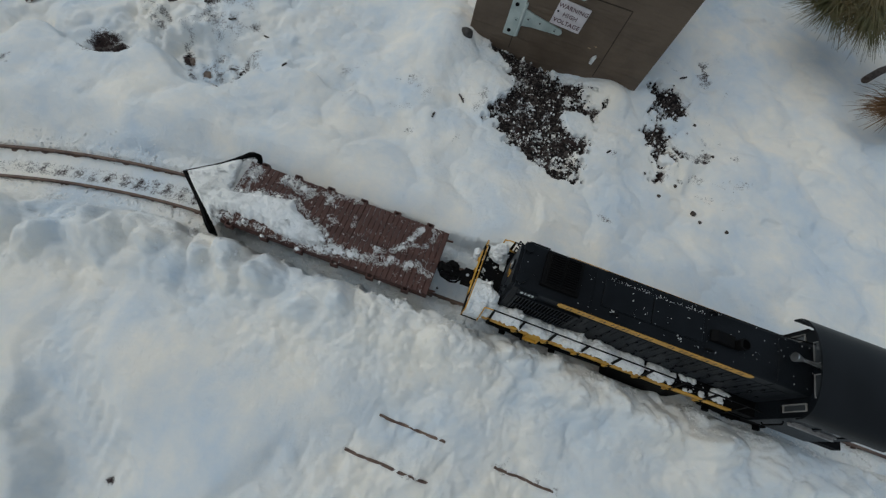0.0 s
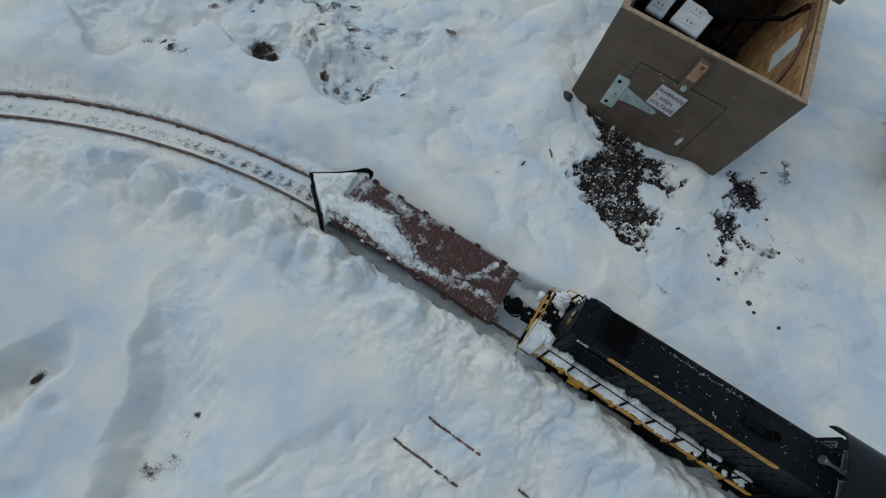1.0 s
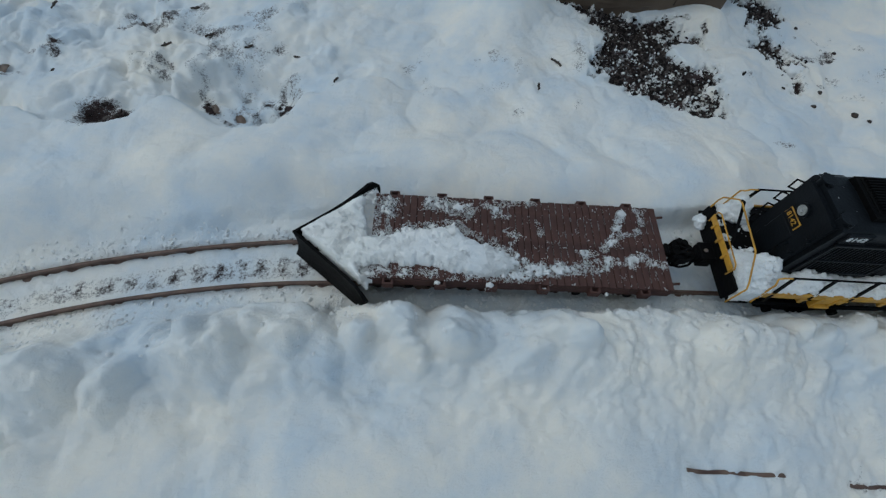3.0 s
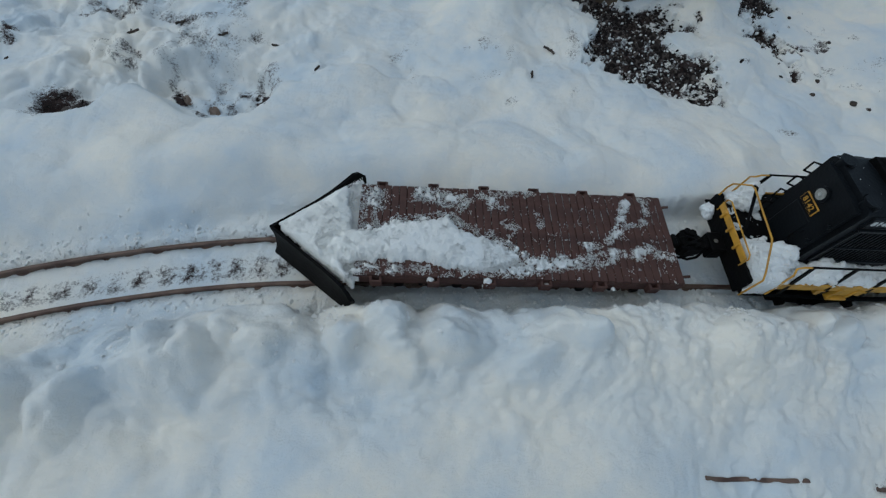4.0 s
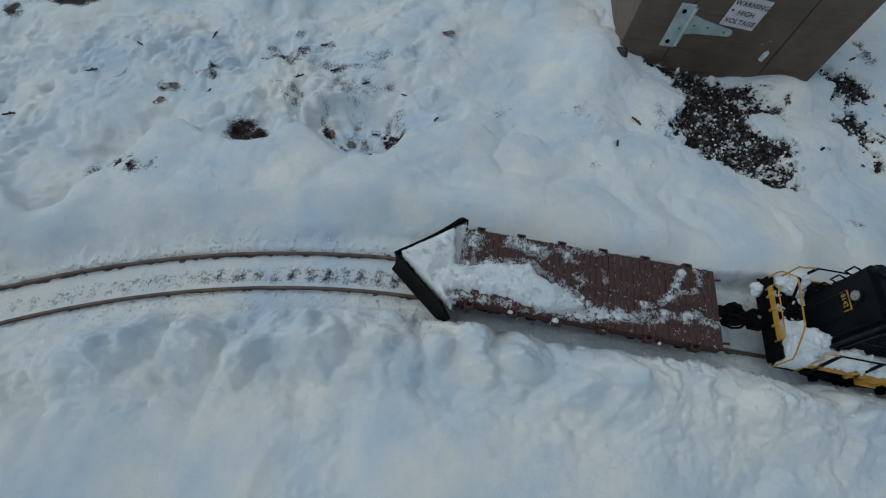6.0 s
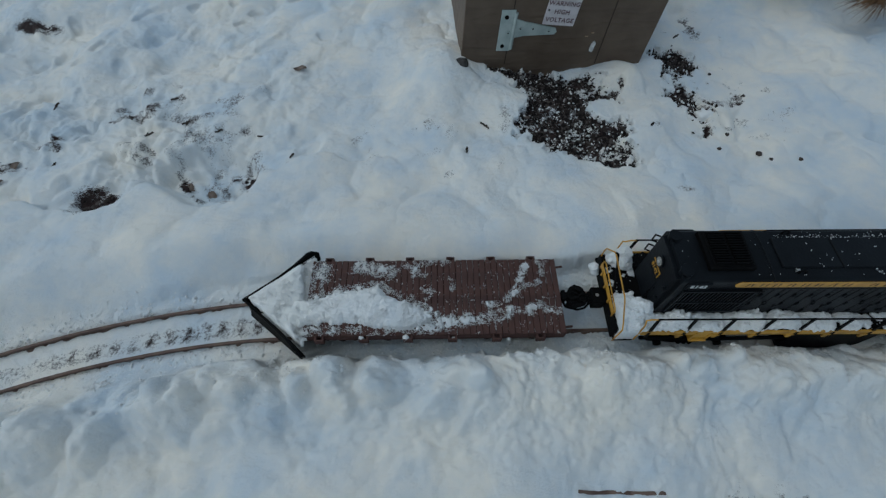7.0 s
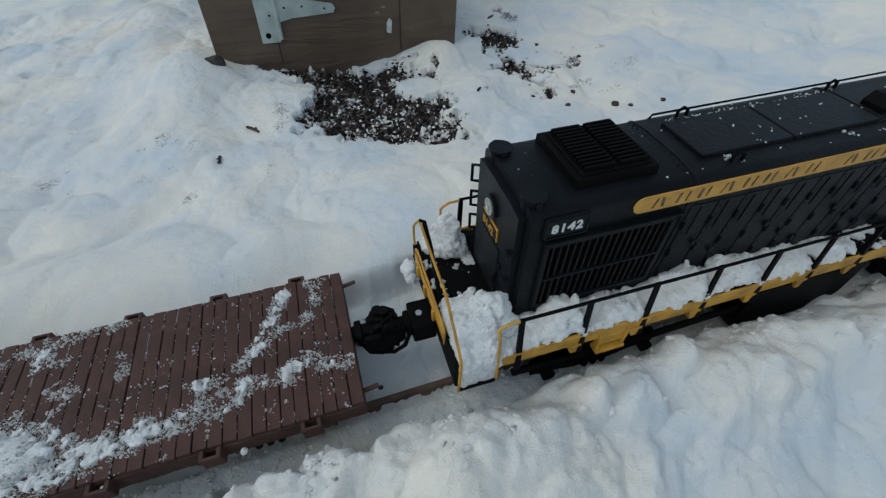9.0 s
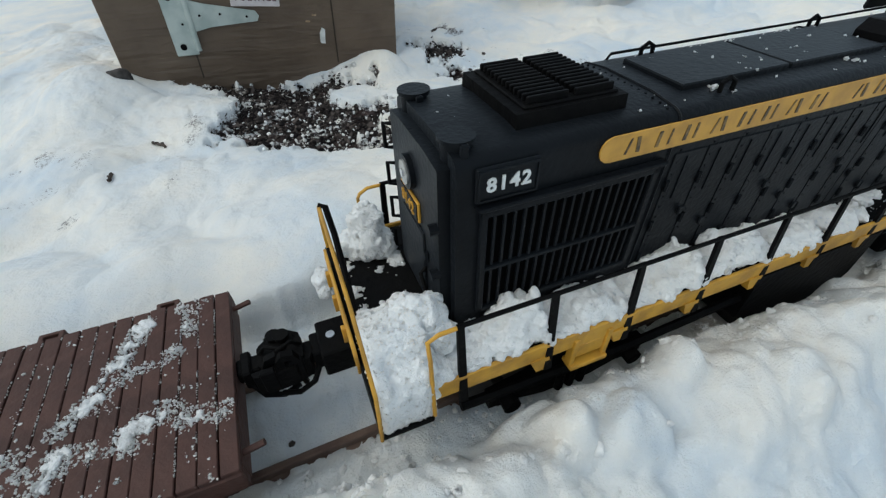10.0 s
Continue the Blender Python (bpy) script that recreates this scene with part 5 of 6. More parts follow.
def crumbs(name, label, spots, kind_mat, low, high, seed, fine=1, sink=-0.3):
    """Many small uneven lumps, one mesh. spots: places in the world."""
    r = np.random.default_rng(seed)
    bm0 = bmesh.new()
    bmesh.ops.create_icosphere(bm0, subdivisions=fine, radius=1)
    base = np.array([v.co[:] for v in bm0.verts])
    faces = np.array([[v.index for v in f.verts] for f in bm0.faces])
    bm0.free()
    at = np.array([p[:] for p in spots]).reshape(-1, 3)
    n = len(at)
    size = low + (high - low) * r.random(n) ** 2.2
    flakes = kind_mat is not SNOW
    long = np.stack([r.uniform(0.8, 1.6, n), r.uniform(0.5, 0.9, n), r.uniform(0.25, 0.5, n)] if flakes else [r.uniform(0.6, 1.2, n), r.uniform(0.6, 1.2, n), r.uniform(0.5, 0.9, n)], -1)
    (a, b), c = r.normal(0, 0.4, (2, n)) if flakes else r.uniform(0, 6, (2, n)), r.uniform(0, 6, n)
    ca, sa, cb, sb, cc, sc = np.cos(a), np.sin(a), np.cos(b), np.sin(b), np.cos(c), np.sin(c)
    turn = np.stack([np.stack([cc * cb, cc * sb * sa - sc * ca, cc * sb * ca + sc * sa], -1), np.stack([sc * cb, sc * sb * sa + cc * ca, sc * sb * ca - cc * sa], -1), np.stack([-sb, cb * sa, cb * ca], -1)], 1)
    co = np.einsum("nij,nvj->nvi", turn, base[None] * long[:, None]) * (size[:, None] * r.uniform(0.75, 1.2, (n, len(base))))[..., None] + at[:, None]
    co[..., 2] -= (size * sink)[:, None]
    fa = (np.arange(n)[:, None, None] * len(base) + faces[None]).reshape(-1, 3)
    me = bpy.data.meshes.new(name)
    me.from_pydata(co.reshape(-1, 3), [], fa)
    me.materials.append(kind_mat)
    if fine > 1:
        me.shade_smooth()
    return tagged(new(name, me), label, "snow" if kind_mat is SNOW else "gravel", kind="stuff")


def field3(p, size, seed=0):
    """Smooth values from 0 to 1 in space, for rows of points."""
    q = p / size
    i = np.floor(q)
    f = q - i
    f = f * f * (3 - 2 * f)
    out = 0.0
    for a in (0, 1):
        for b in (0, 1):
            for c in (0, 1):
                v = np.sin((i[:, 0] + a) * 127.1 + (i[:, 1] + b) * 311.7 + (i[:, 2] + c) * 74.7 + seed * 19.3) * 43758.5453
                w = (f[:, 0] if a else 1 - f[:, 0]) * (f[:, 1] if b else 1 - f[:, 1]) * (f[:, 2] if c else 1 - f[:, 2])
                out = out + w * (v - np.floor(v))
    return out


def snow_heap(name, label, m, balls, voxel, rough=0.0012, grains=0):
    """Fluffy snow: many lumps grown into one skin, roughened at three scales. balls: x, y, z, radius and flatness."""
    bm0 = bmesh.new()
    bmesh.ops.create_icosphere(bm0, subdivisions=1, radius=1)
    unit = np.array([v.co[:] for v in bm0.verts])
    tri = np.array([[v.index for v in f.verts] for f in bm0.faces])
    bm0.free()
    balls = np.asarray(balls)
    co = balls[:, None, :3] + unit[None] * (balls[:, 3, None, None] * np.stack([np.ones(len(balls)), np.ones(len(balls)), balls[:, 4]], -1)[:, None])
    fa = (np.arange(len(balls))[:, None, None] * len(unit) + tri[None]).reshape(-1, 3)
    raw = bpy.data.meshes.new(name)
    raw.from_pydata(co.reshape(-1, 3).tolist(), [], fa.tolist())
    tmp = bpy.data.objects.new(name, raw)
    scene.collection.objects.link(tmp)
    skin = tmp.modifiers.new("skin", "REMESH")
    skin.mode, skin.voxel_size, skin.adaptivity = "VOXEL", voxel, 0.0
    soften = tmp.modifiers.new("soften", "SMOOTH")
    soften.factor, soften.iterations = 0.5, 7
    me = bpy.data.meshes.new_from_object(tmp.evaluated_get(bpy.context.evaluated_depsgraph_get()))
    bpy.data.objects.remove(tmp)
    me.name = name
    n = len(me.vertices)
    p, nor = np.empty(n * 3), np.empty(n * 3)
    me.vertices.foreach_get("co", p)
    me.vertex_normals.foreach_get("vector", nor)
    p, nor = p.reshape(-1, 3), nor.reshape(-1, 3)
    push = rough * (1.0 * (field3(p, 0.0052, 3) - 0.5) + 0.9 * (field3(p, 0.0023, 5) - 0.5) + 0.9 * (field3(p, 0.0011, 7) - 0.5))
    p = p + nor * push[:, None]
    me.vertices.foreach_set("co", p.ravel())
    if grains:
        pick = np.random.default_rng(31).integers(0, n, grains)
        crumbs("snow_crumbs", "fine loose grains on the heaped snow", [m @ Vector(q) for q in p[pick]], SNOW, 0.00022, 0.00075, 33, 1, 0.0)
    me.shade_smooth()
    me.materials.clear()
    me.materials.append(SNOW)
    ob = new(name, me)
    ob.matrix_world = m
    return tagged(ob, label, "snow", kind="stuff")


def stroke(x, y, pts, r):
    """One on the line through pts, falling to nought r metres beside it."""
    best = np.zeros_like(x)
    for (ax, ay), (bx, by) in zip(pts, pts[1:] if len(pts) > 1 else pts):
        dx, dy = bx - ax, by - ay
        t = np.clip(((x - ax) * dx + (y - ay) * dy) / max(dx * dx + dy * dy, 1e-9), 0, 1)
        best = np.maximum(best, 1 - np.hypot(x - ax - t * dx, y - ay - t * dy) / r)
    return np.maximum(best, 0)


def inside_car(x, y):
    wing = np.clip((x + 0.345) / 0.070, 0, 1) * 0.057 - 0.004
    return np.where(x > -0.276, HALF + 0.0005, np.minimum(wing, 0.055)) - np.abs(y)


def drift(x, y):
    """Height of the thick snow on the deck: the fill of the plow and a long soft drift behind it."""
    top = np.interp(x, [-0.290, -0.268, -0.225, -0.200, -0.188, -0.168, -0.134], [-0.004, -0.003, 0.007, 0.011, 0.000, -0.006, -0.026])
    low = np.interp(x, [-0.290, -0.266, -0.233, -0.206, -0.168, -0.134], [-0.033, -0.033, -0.033, -0.037, -0.039, -0.034])
    wob = 0.012 * (layered(x, y, 0.011, 4, 61, 0.65) - 0.5)
    room = np.minimum(np.minimum(top - y, y - low), (-0.138 - x) * 0.6) + wob
    long = np.interp(x, [-0.29, -0.20, -0.165, -0.135], [0.0095, 0.0105, 0.0060, 0.0030]) * np.clip(room / 0.009, 0, 1) ** 0.6
    edge = np.interp(y, [-0.05, -0.03, 0.0, 0.03, 0.05], [-0.281, -0.283, -0.278, -0.286, -0.290])
    nose = np.minimum((edge - x) + wob, inside_car(x, y) - 0.0005)
    return np.maximum(np.where(room > 0, long, 0), np.where(nose > 0, 0.0062 * np.clip(nose / 0.010, 0, 1) ** 0.5, 0))


def deck_scatter(x, y):
    """How thickly loose snow lies on the planks, from 0 to 1."""
    near = 0.52 * step(-0.0465, -0.041, y) * step(-0.030, -0.036, y) * step(-0.125, -0.150, x)
    out = np.maximum(near, 0.40 * step(-0.250, -0.262, x))
    for k, r, pts in ((0.64, 0.0075, ((-0.27, 0.0), (-0.225, 0.011), (-0.198, 0.015), (-0.184, 0.003), (-0.166, -0.003), (-0.134, -0.024))), (0.74, 0.0130, ((-0.222, 0.035), (-0.205, 0.032), (-0.186, 0.028))), (0.55, 0.012, ((-0.276, 0.034), (-0.262, 0.036))), (0.58, 0.008, ((-0.172, 0.041), (-0.158, 0.028))),
                      (0.50, 0.006, ((-0.160, 0.041), (-0.122, 0.041))), (0.50, 0.0055, ((-0.122, 0.021), (-0.118, 0.009))), (0.86, 0.0120, ((-0.185, -0.036), (-0.150, -0.034), (-0.118, -0.030))),
                      (0.74, 0.0105, ((-0.118, -0.030), (-0.085, -0.027), (-0.058, -0.021))), (0.72, 0.0075, ((-0.060, -0.017), (-0.037, -0.018), (-0.026, -0.012))), (0.66, 0.0065, ((-0.026, -0.011), (-0.0145, -0.017), (-0.003, -0.019))),
                      (0.86, 0.0068, ((-0.036, 0.036), (-0.041, 0.022), (-0.046, 0.010), (-0.060, -0.005))), (0.55, 0.0045, ((-0.041, 0.010), (-0.030, 0.012), (-0.022, 0.016))), (0.55, 0.0034, ((-0.0205, 0.040), (-0.0165, 0.024))),
                      (0.56, 0.0060, ((-0.079, -0.012), (-0.068, -0.010))), (0.42, 0.0040, ((-0.013, 0.036), (-0.010, 0.030))), (0.45, 0.006, ((-0.150, 0.010), (-0.140, 0.004))), (0.50, 0.0045, ((-0.205, -0.044), (-0.168, -0.045)))):
        out = np.maximum(out, k * np.minimum(1.6 * stroke(x, y, pts, r), 1))
    return out


r_ = np.random.default_rng(11)
n_ = 110000
px, py = r_.uniform(-0.340, -0.001, n_), r_.uniform(-0.054, 0.054, n_)
room, thick = inside_car(px, py), drift(px, py)
cover = deck_scatter(px, py) + 0.95 * (layered(px, py, 0.0115, 3, 63, 0.6) - 0.5) + 1.15 * (layered(px, py, 0.0046, 3, 64, 0.7) - 0.5)
snow_sheet("snow_cover", "soft snow drift lying on the flat car deck", CAR, -0.342, -0.120, -0.054, 0.054, 0.0009,
           lambda x, y: np.where((drift(x, y) > 0.0006) & (inside_car(x, y) > 0), drift(x, y) + 0.0030 * (layered(x, y, 0.011, 2, 62) - 0.5) + 0.0018 * (layered(x, y, 0.0035, 3, 68, 0.65) - 0.5), -0.001), DECK - 0.0003)
grains = np.nonzero((room > 0.0005) & (px > -0.290) & (thick < 0.0035) & (step(0.22, 0.60, cover) > r_.random(n_)))[0]
crumbs("snow_crumbs", "loose granular snow scattered on the plank deck", [CAR @ Vector((px[k], py[k], DECK + float(thick[k]) * 0.8 + 0.0012 * r_.random() * max(0.0, min(1.0, float(cover[k]) - 0.45)))) for k in grains[:21000]], SNOW, 0.00022, 0.00085, 3, 1, 0.1)
balls = []
for k in np.nonzero((cover > 0.74) & (room > 0.001) & (px > -0.285) & (thick < 0.003))[0][:1500]:
    balls.append((px[k], py[k], DECK + 0.0004, 0.0006 + 0.0011 * r_.random() ** 2, 0.8))
for x, y, z, r in ((-0.2148, -0.0462, -0.003, 0.0035), (-0.213, -0.0468, -0.007, 0.0026), (-0.168, -0.0462, -0.003, 0.0042), (-0.1665, -0.0472, -0.008, 0.0030), (-0.170, -0.047, -0.010, 0.0022), (-0.118, -0.0468, -0.006, 0.0028), (-0.060, -0.0470, -0.009, 0.0022)):
    balls.append((x, y, DECK + z, r, 1.0))
snow_heap("snow_clots", "small clots of snow on the flat car deck", CAR, balls, 0.00052, 0.0008)
snow_sheet("snow_fill", "snow packed behind the plow blades", CAR, -0.342, -0.270, -0.056, 0.056, 0.0016, lambda x, y: np.where(inside_car(x, y) > 0, 0.002 + 0.006 * layered(x, y, 0.02, 3, 66), -0.001), 0.0365)
fuzz = np.nonzero((thick > 0.001) & (room > 0.002) & (layered(px, py, 0.012, 3, 67, 0.6) > 0.50) & (r_.random(n_) < 0.35))[0][:5000]
crumbs("snow_crumbs", "loose snow grains on the drift", [CAR @ Vector((px[k], py[k], DECK + float(thick[k]))) for k in fuzz], SNOW, 0.00025, 0.00080, 16, 1, 0.45)
loose = np.nonzero((cover > 0.10) & (cover < 0.42) & (px > -0.276) & (room > 0.001) & (r_.random(n_) < 0.018))[0]
crumbs("snow_crumbs", "few snow specks on the bare planks", [CAR @ Vector((px[k], py[k], DECK)) for k in loose], SNOW, 0.00016, 0.00060, 4)
gap = -0.276 + 0.276 / 41 * r_.integers(1, 41, 14000)
py = r_.uniform(-0.043, 0.043, 14000)
ok = layered(gap, py, 0.009, 3, 65, 0.6) + 0.25 * r_.random(14000) > 0.74
crumbs("snow_crumbs", "fine snow caught between the deck planks", [CAR @ Vector((x, y, DECK)) for x, y in zip(gap[ok] + r_.normal(0, 0.00016, ok.sum()), py[ok])], SNOW, 0.00012, 0.00042, 14)


def walkway_balls():
    """Heaps along the near walkway, each leaning up towards the next post."""
    us = [-0.010, 0.002, 0.016, 0.036, 0.041, 0.050, 0.062, 0.074, 0.079, 0.092, 0.110, 0.115, 0.119, 0.128, 0.150, 0.156, 0.165, 0.185, 0.193, 0.21, 0.225, 0.24, 0.26, 0.285, 0.299]
    hs = [0.014, 0.007, 0.010, 0.019, 0.004, 0.008, 0.014, 0.012, 0.003, 0.010, 0.021, 0.014, 0.003, 0.017, 0.018, 0.004, 0.008, 0.009, 0.003, 0.008, 0.005, 0.004, 0.004, 0.003, 0.002]
    out = []
    while len(out) < 4600:
        u, v = r_.uniform(-0.010, 0.297), r_.uniform(-0.0456, -0.0286)
        top = np.interp(u, us, hs) * max(0.0, 1 - ((v + 0.0365) / 0.0095) ** 4) ** 0.5 * (0.45 + 1.1 * float(layered(np.array([u]), np.array([v]), 0.010, 3, 71)[0]))
        if u > 0.19 and layered(np.array([u]), np.array([v]), 0.012, 3, 73)[0] < 0.5:
            continue
        r = 0.0007 + 0.0028 * r_.random() ** 1.8
        if top < 1.2 * r:
            continue
        out.append((u, v, FLOOR + r_.random() ** 0.6 * (top - r), r, 0.92))
    return out


def porch_balls():
    """The end platform: packed over the near corner step, heaped against the hood, and a tall lump at the far corner."""
    out = []
    for k in range(9000):
        u, v = r_.uniform(-0.0305, -0.0075), r_.uniform(-0.0505, -0.0060)
        wob = float(layered(np.array([u]), np.array([v]), 0.011, 3, 75, 0.6)[0]) - 0.5
        top = np.interp(v, [-0.051, -0.046, -0.036, -0.026, -0.016, -0.008], [0.0620, 0.0690, 0.0745, 0.0755, 0.0660, 0.0590]) + np.interp(u, [-0.031, -0.024, -0.012, -0.007], [-0.0060, 0.0, 0.0045, 0.0060]) * (v > -0.040) + 0.012 * wob
        low = 0.0428 if v < -0.0460 else FLOOR - 0.001
        r = 0.0008 + 0.0028 * r_.random() ** 1.7
        if top - low > 2 * r and len(out) < 3600:
            out.append((max(u, -0.0272 + 0.8 * r), max(v, -0.0488 + 0.7 * r), r_.uniform(low + 0.6 * r, top - r), r, 1.0))
    for cu, cv, cz, s, n in ((-0.0035, -0.0265, 0.0745, 0.0075, 420), (-0.0080, -0.0230, 0.0735, 0.0060, 260), (0.0010, -0.0330, 0.0675, 0.0060, 260), (-0.0085, 0.0370, 0.0725, 0.0075, 520), (-0.0100, 0.0330, 0.0645, 0.0090, 420), (-0.0060, 0.0300, 0.0630, 0.0070, 260), (-0.0180, 0.0370, 0.0615, 0.0065, 200), (-0.0330, 0.0340, 0.0460, 0.0050, 160), (-0.0335, 0.0300, 0.0420, 0.0040, 100)):
        for k in range(n):
            d = Vector((r_.normal(), r_.normal(), r_.normal())).normalized() * s * r_.random() ** 0.4
            r = 0.0007 + 0.0024 * r_.random() ** 1.6
            out.append((cu + d.x, cv + d.y, max(cz + d.z, 0.043), r, 1.0))
    for k in range(2200):
        u, v = r_.uniform(-0.027, 0.003), r_.uniform(-0.045, 0.045)
        if layered(np.array([u]), np.array([v]), 0.008, 3, 77)[0] > 0.50 + 0.08 * math.exp(-((v - 0.006) / 0.012) ** 2):
            out.append((u, v, FLOOR + 0.0003, r_.uniform(0.0004, 0.0013), 0.8))
    return out


snow_heap("snow_cover", "heaped fluffy snow along the locomotive walkway", LOCO, walkway_balls(), 0.00062, 0.0009, 2600)
snow_heap("snow_cover", "fluffy snow packed over the locomotive end platform", LOCO, porch_balls(), 0.00062, 0.0009, 2600)
px, py = r_.uniform(-0.028, 0.30, 5000), r_.uniform(-0.047, 0.047, 5000)
sel = (layered(px, py, 0.012, 3, 72, 0.6) > 0.50) & ((np.abs(py) > 0.0285) | (px < 0.002)) & (r_.random(5000) < np.where(py < 0, 0.55, 0.16))
crumbs("snow_crumbs", "loose snow crumbs on the locomotive walkway", [LOCO @ Vector((x, y, FLOOR)) for x, y in zip(px[sel], py[sel])], SNOW, 0.00025, 0.0008, 5)
px, py = r_.uniform(0.010, 0.33, 120), np.clip(r_.normal(0.0, 0.018, 120), -0.022, 0.023)
crumbs("snow_crumbs", "few snow specks on the hood roof", [LOCO @ Vector((x + dx, y + dy, CROWN - 0.0016 * (abs(y) / HOOD) ** 4 + (0.002 if 0.0995 < x < 0.208 and abs(y) < 0.0155 else 0.0))) for x, y in zip(px, py) if not 0.031 < x < 0.075 for dx, dy in ((0, 0), (r_.normal(0, 0.0006), r_.normal(0, 0.0006)))], SNOW, 0.0002, 0.0007, 6)
px = r_.uniform(0.10, 0.21, 130)
crumbs("snow_crumbs", "snow caught along the roof hatches", [LOCO @ Vector((x, 0.0178 + y, CROWN - 0.0004)) for x, y in zip(px, r_.normal(0, 0.0012, 130))], SNOW, 0.0003, 0.0010, 8)
px, py = r_.normal(0, 0.0016, 46), r_.normal(0, 0.0010, 46)
crumbs("snow_crumbs", "snow clot beside the hatch and rings", [LOCO @ Vector((u + x, v + y, CROWN - 0.0002)) for k, (x, y) in enumerate(zip(px, py)) for u, v in (((0.1125, -0.0182), (0.1760, 0.0), (0.1850, -0.0190))[k % 3],)], SNOW, 0.0004, 0.0011, 18)

snow_sheet("snow_cover", "smooth thick snow on the box lid", pose(0.150, 1.17, 0.2060, 0, 0, -8), -0.198, 0.204, -0.158, 0.19, 0.004,
           lambda x, y: np.where(np.minimum(np.minimum(x + 0.196, 0.202 - x), np.minimum(y + 0.156, 0.188 - y)) + 0.006 * (layered(x, y, 0.02, 3, 121) - 0.5) > 0,
                                 0.022 * np.clip(np.minimum(np.minimum(x + 0.196, 0.202 - x), y + 0.156) / 0.016, 0, 1) ** 0.5 + 0.006 * (layered(x, y, 0.05, 3, 122) - 0.3), -0.001), 0.0178)

# ---- gravel and earth in the bare patches, crumbs on the snow ----
gx, gy = r_.uniform(-0.03, 0.40, 60000), r_.uniform(0.39, 0.685, 60000)
gs = gravel_at(gx, gy)
sel = gs * step(0.36, 0.60, layered(gx, gy, 0.016, 3, 83)) * 0.9 + 0.1 * gs > r_.random(60000) * 1.15
GRAVEL = material("dark_gravel", (0.012, 0.008, 0.008), 0.75, spec=0.2, other=(0.060, 0.042, 0.038), scale=90, bump=0.4)
gn, gl = GRAVEL.node_tree.nodes, GRAVEL.node_tree.links
island, chip = gn.new("ShaderNodeNewGeometry"), gn.new("ShaderNodeValToRGB")
chip.color_ramp.elements[0].position, chip.color_ramp.elements[1].position = 0.50, 1.0
chip.color_ramp.elements[0].color, chip.color_ramp.elements[1].color = (0.010, 0.007, 0.007, 1), (0.112, 0.092, 0.083, 1)
gl.new(island.outputs["Random Per Island"], chip.inputs[0])
gl.new(chip.outputs[0], gn["Principled BSDF"].inputs["Base Color"])
crumbs("gravel", "dark reddish-grey gravel bared in front of the box", [(x, y, float(z)) for x, y, z in zip(gx[sel], gy[sel], ground_z(gx[sel], gy[sel]))], GRAVEL, 0.0009, 0.0038, 9)
gx, gy = r_.uniform(-1.2, -0.30, 20000), r_.uniform(0.33, 0.66, 20000)
gs = soil_at(gx, gy)
sel = gs + 0.4 * (r_.random(20000) - 0.5) > 0.62
crumbs("gravel", "dark earth crumbs in footprints and hollows", [(x, y, float(z)) for x, y, z in zip(gx[sel], gy[sel], ground_z(gx[sel], gy[sel]))], GRAVEL, 0.0010, 0.0036, 10)


gx, gy = r_.uniform(-0.03, 0.41, 9000), r_.uniform(0.37, 0.68, 9000)
gs = gravel_at(gx, gy)
sel = (gs > 0.02) & (r_.random(9000) < np.where(gs > 0.9, 0.22 + 0.9 * (layered(gx, gy, 0.03, 2, 84) > 0.56), 0.8))
crumbs("snow_crumbs", "clots of snow scattered over the gravel", [(x, y, float(z) + 0.001) for x, y, z in zip(gx[sel], gy[sel], ground_z(gx[sel], gy[sel]))], SNOW, 0.0006, 0.0030, 12)

# ---- stones, twigs, needles and litter on the snow ----
BARK = material("dark_bark", (0.035, 0.026, 0.022), 0.85, other=(0.075, 0.055, 0.045), scale=150, bump=0.5)
DARK_STONE = material("dark_stone", (0.035, 0.03, 0.028), 0.8, other=(0.075, 0.068, 0.064), scale=150, bump=0.5, bump_scale=200)
NEEDLE = material("olive_needles", (0.085, 0.082, 0.028), 0.6, other=(0.135, 0.098, 0.04), scale=30)
DRY = material("dry_brown_needles", (0.20, 0.105, 0.042), 0.65, other=(0.12, 0.065, 0.03), scale=30)
LEAF = material("brown_leaf", (0.23, 0.175, 0.140), 0.8, other=(0.13, 0.095, 0.075), scale=120, bump=0.4)


def stone(x, y, r, label, mat, squash=0.6, seed=1, dark=False):
    bm = B()
    bmesh.ops.create_icosphere(bm, subdivisions=3, radius=r)
    for v in bm.verts:
        n = noise.noise(v.co / r * (1.1 if mat is not SNOW else 1.9) + Vector((seed * 3.1, 0, 0)))
        v.co *= 1 + (0.32 if mat is not SNOW else 0.75) * n
        v.co.z *= squash
    ob = part("stone", bm, mat)
    ob.data.shade_smooth()
    ob.matrix_world = pose(x, y, float(ground_z(x, y)) - r * (0.35 if r > 0.009 and mat is not SNOW else -0.15), 0, 0, seed * 47)
    return tagged(ob, label, "stone")


stone(-0.026, 0.634, 0.0125, "dark mottled stone at the corner of the box", DARK_STONE, 0.8, 2)
for k, (x, y, r) in enumerate(((0.397, 0.428, 0.0045), (0.404, 0.412, 0.0028), (0.447, 0.407, 0.0030), (0.337, 0.439, 0.0030), (0.366, 0.470, 0.0030), (0.3375, 0.535, 0.0055), (0.43, 0.55, 0.0028), (0.40, 0.61, 0.0028))):
    stone(x, y, r, "small dark pebble lying on the snow", BARK, 0.7, k + 3)
stone(0.352, 0.517, 0.014, "lump of clean snow among gravel", SNOW, 0.7, 5)


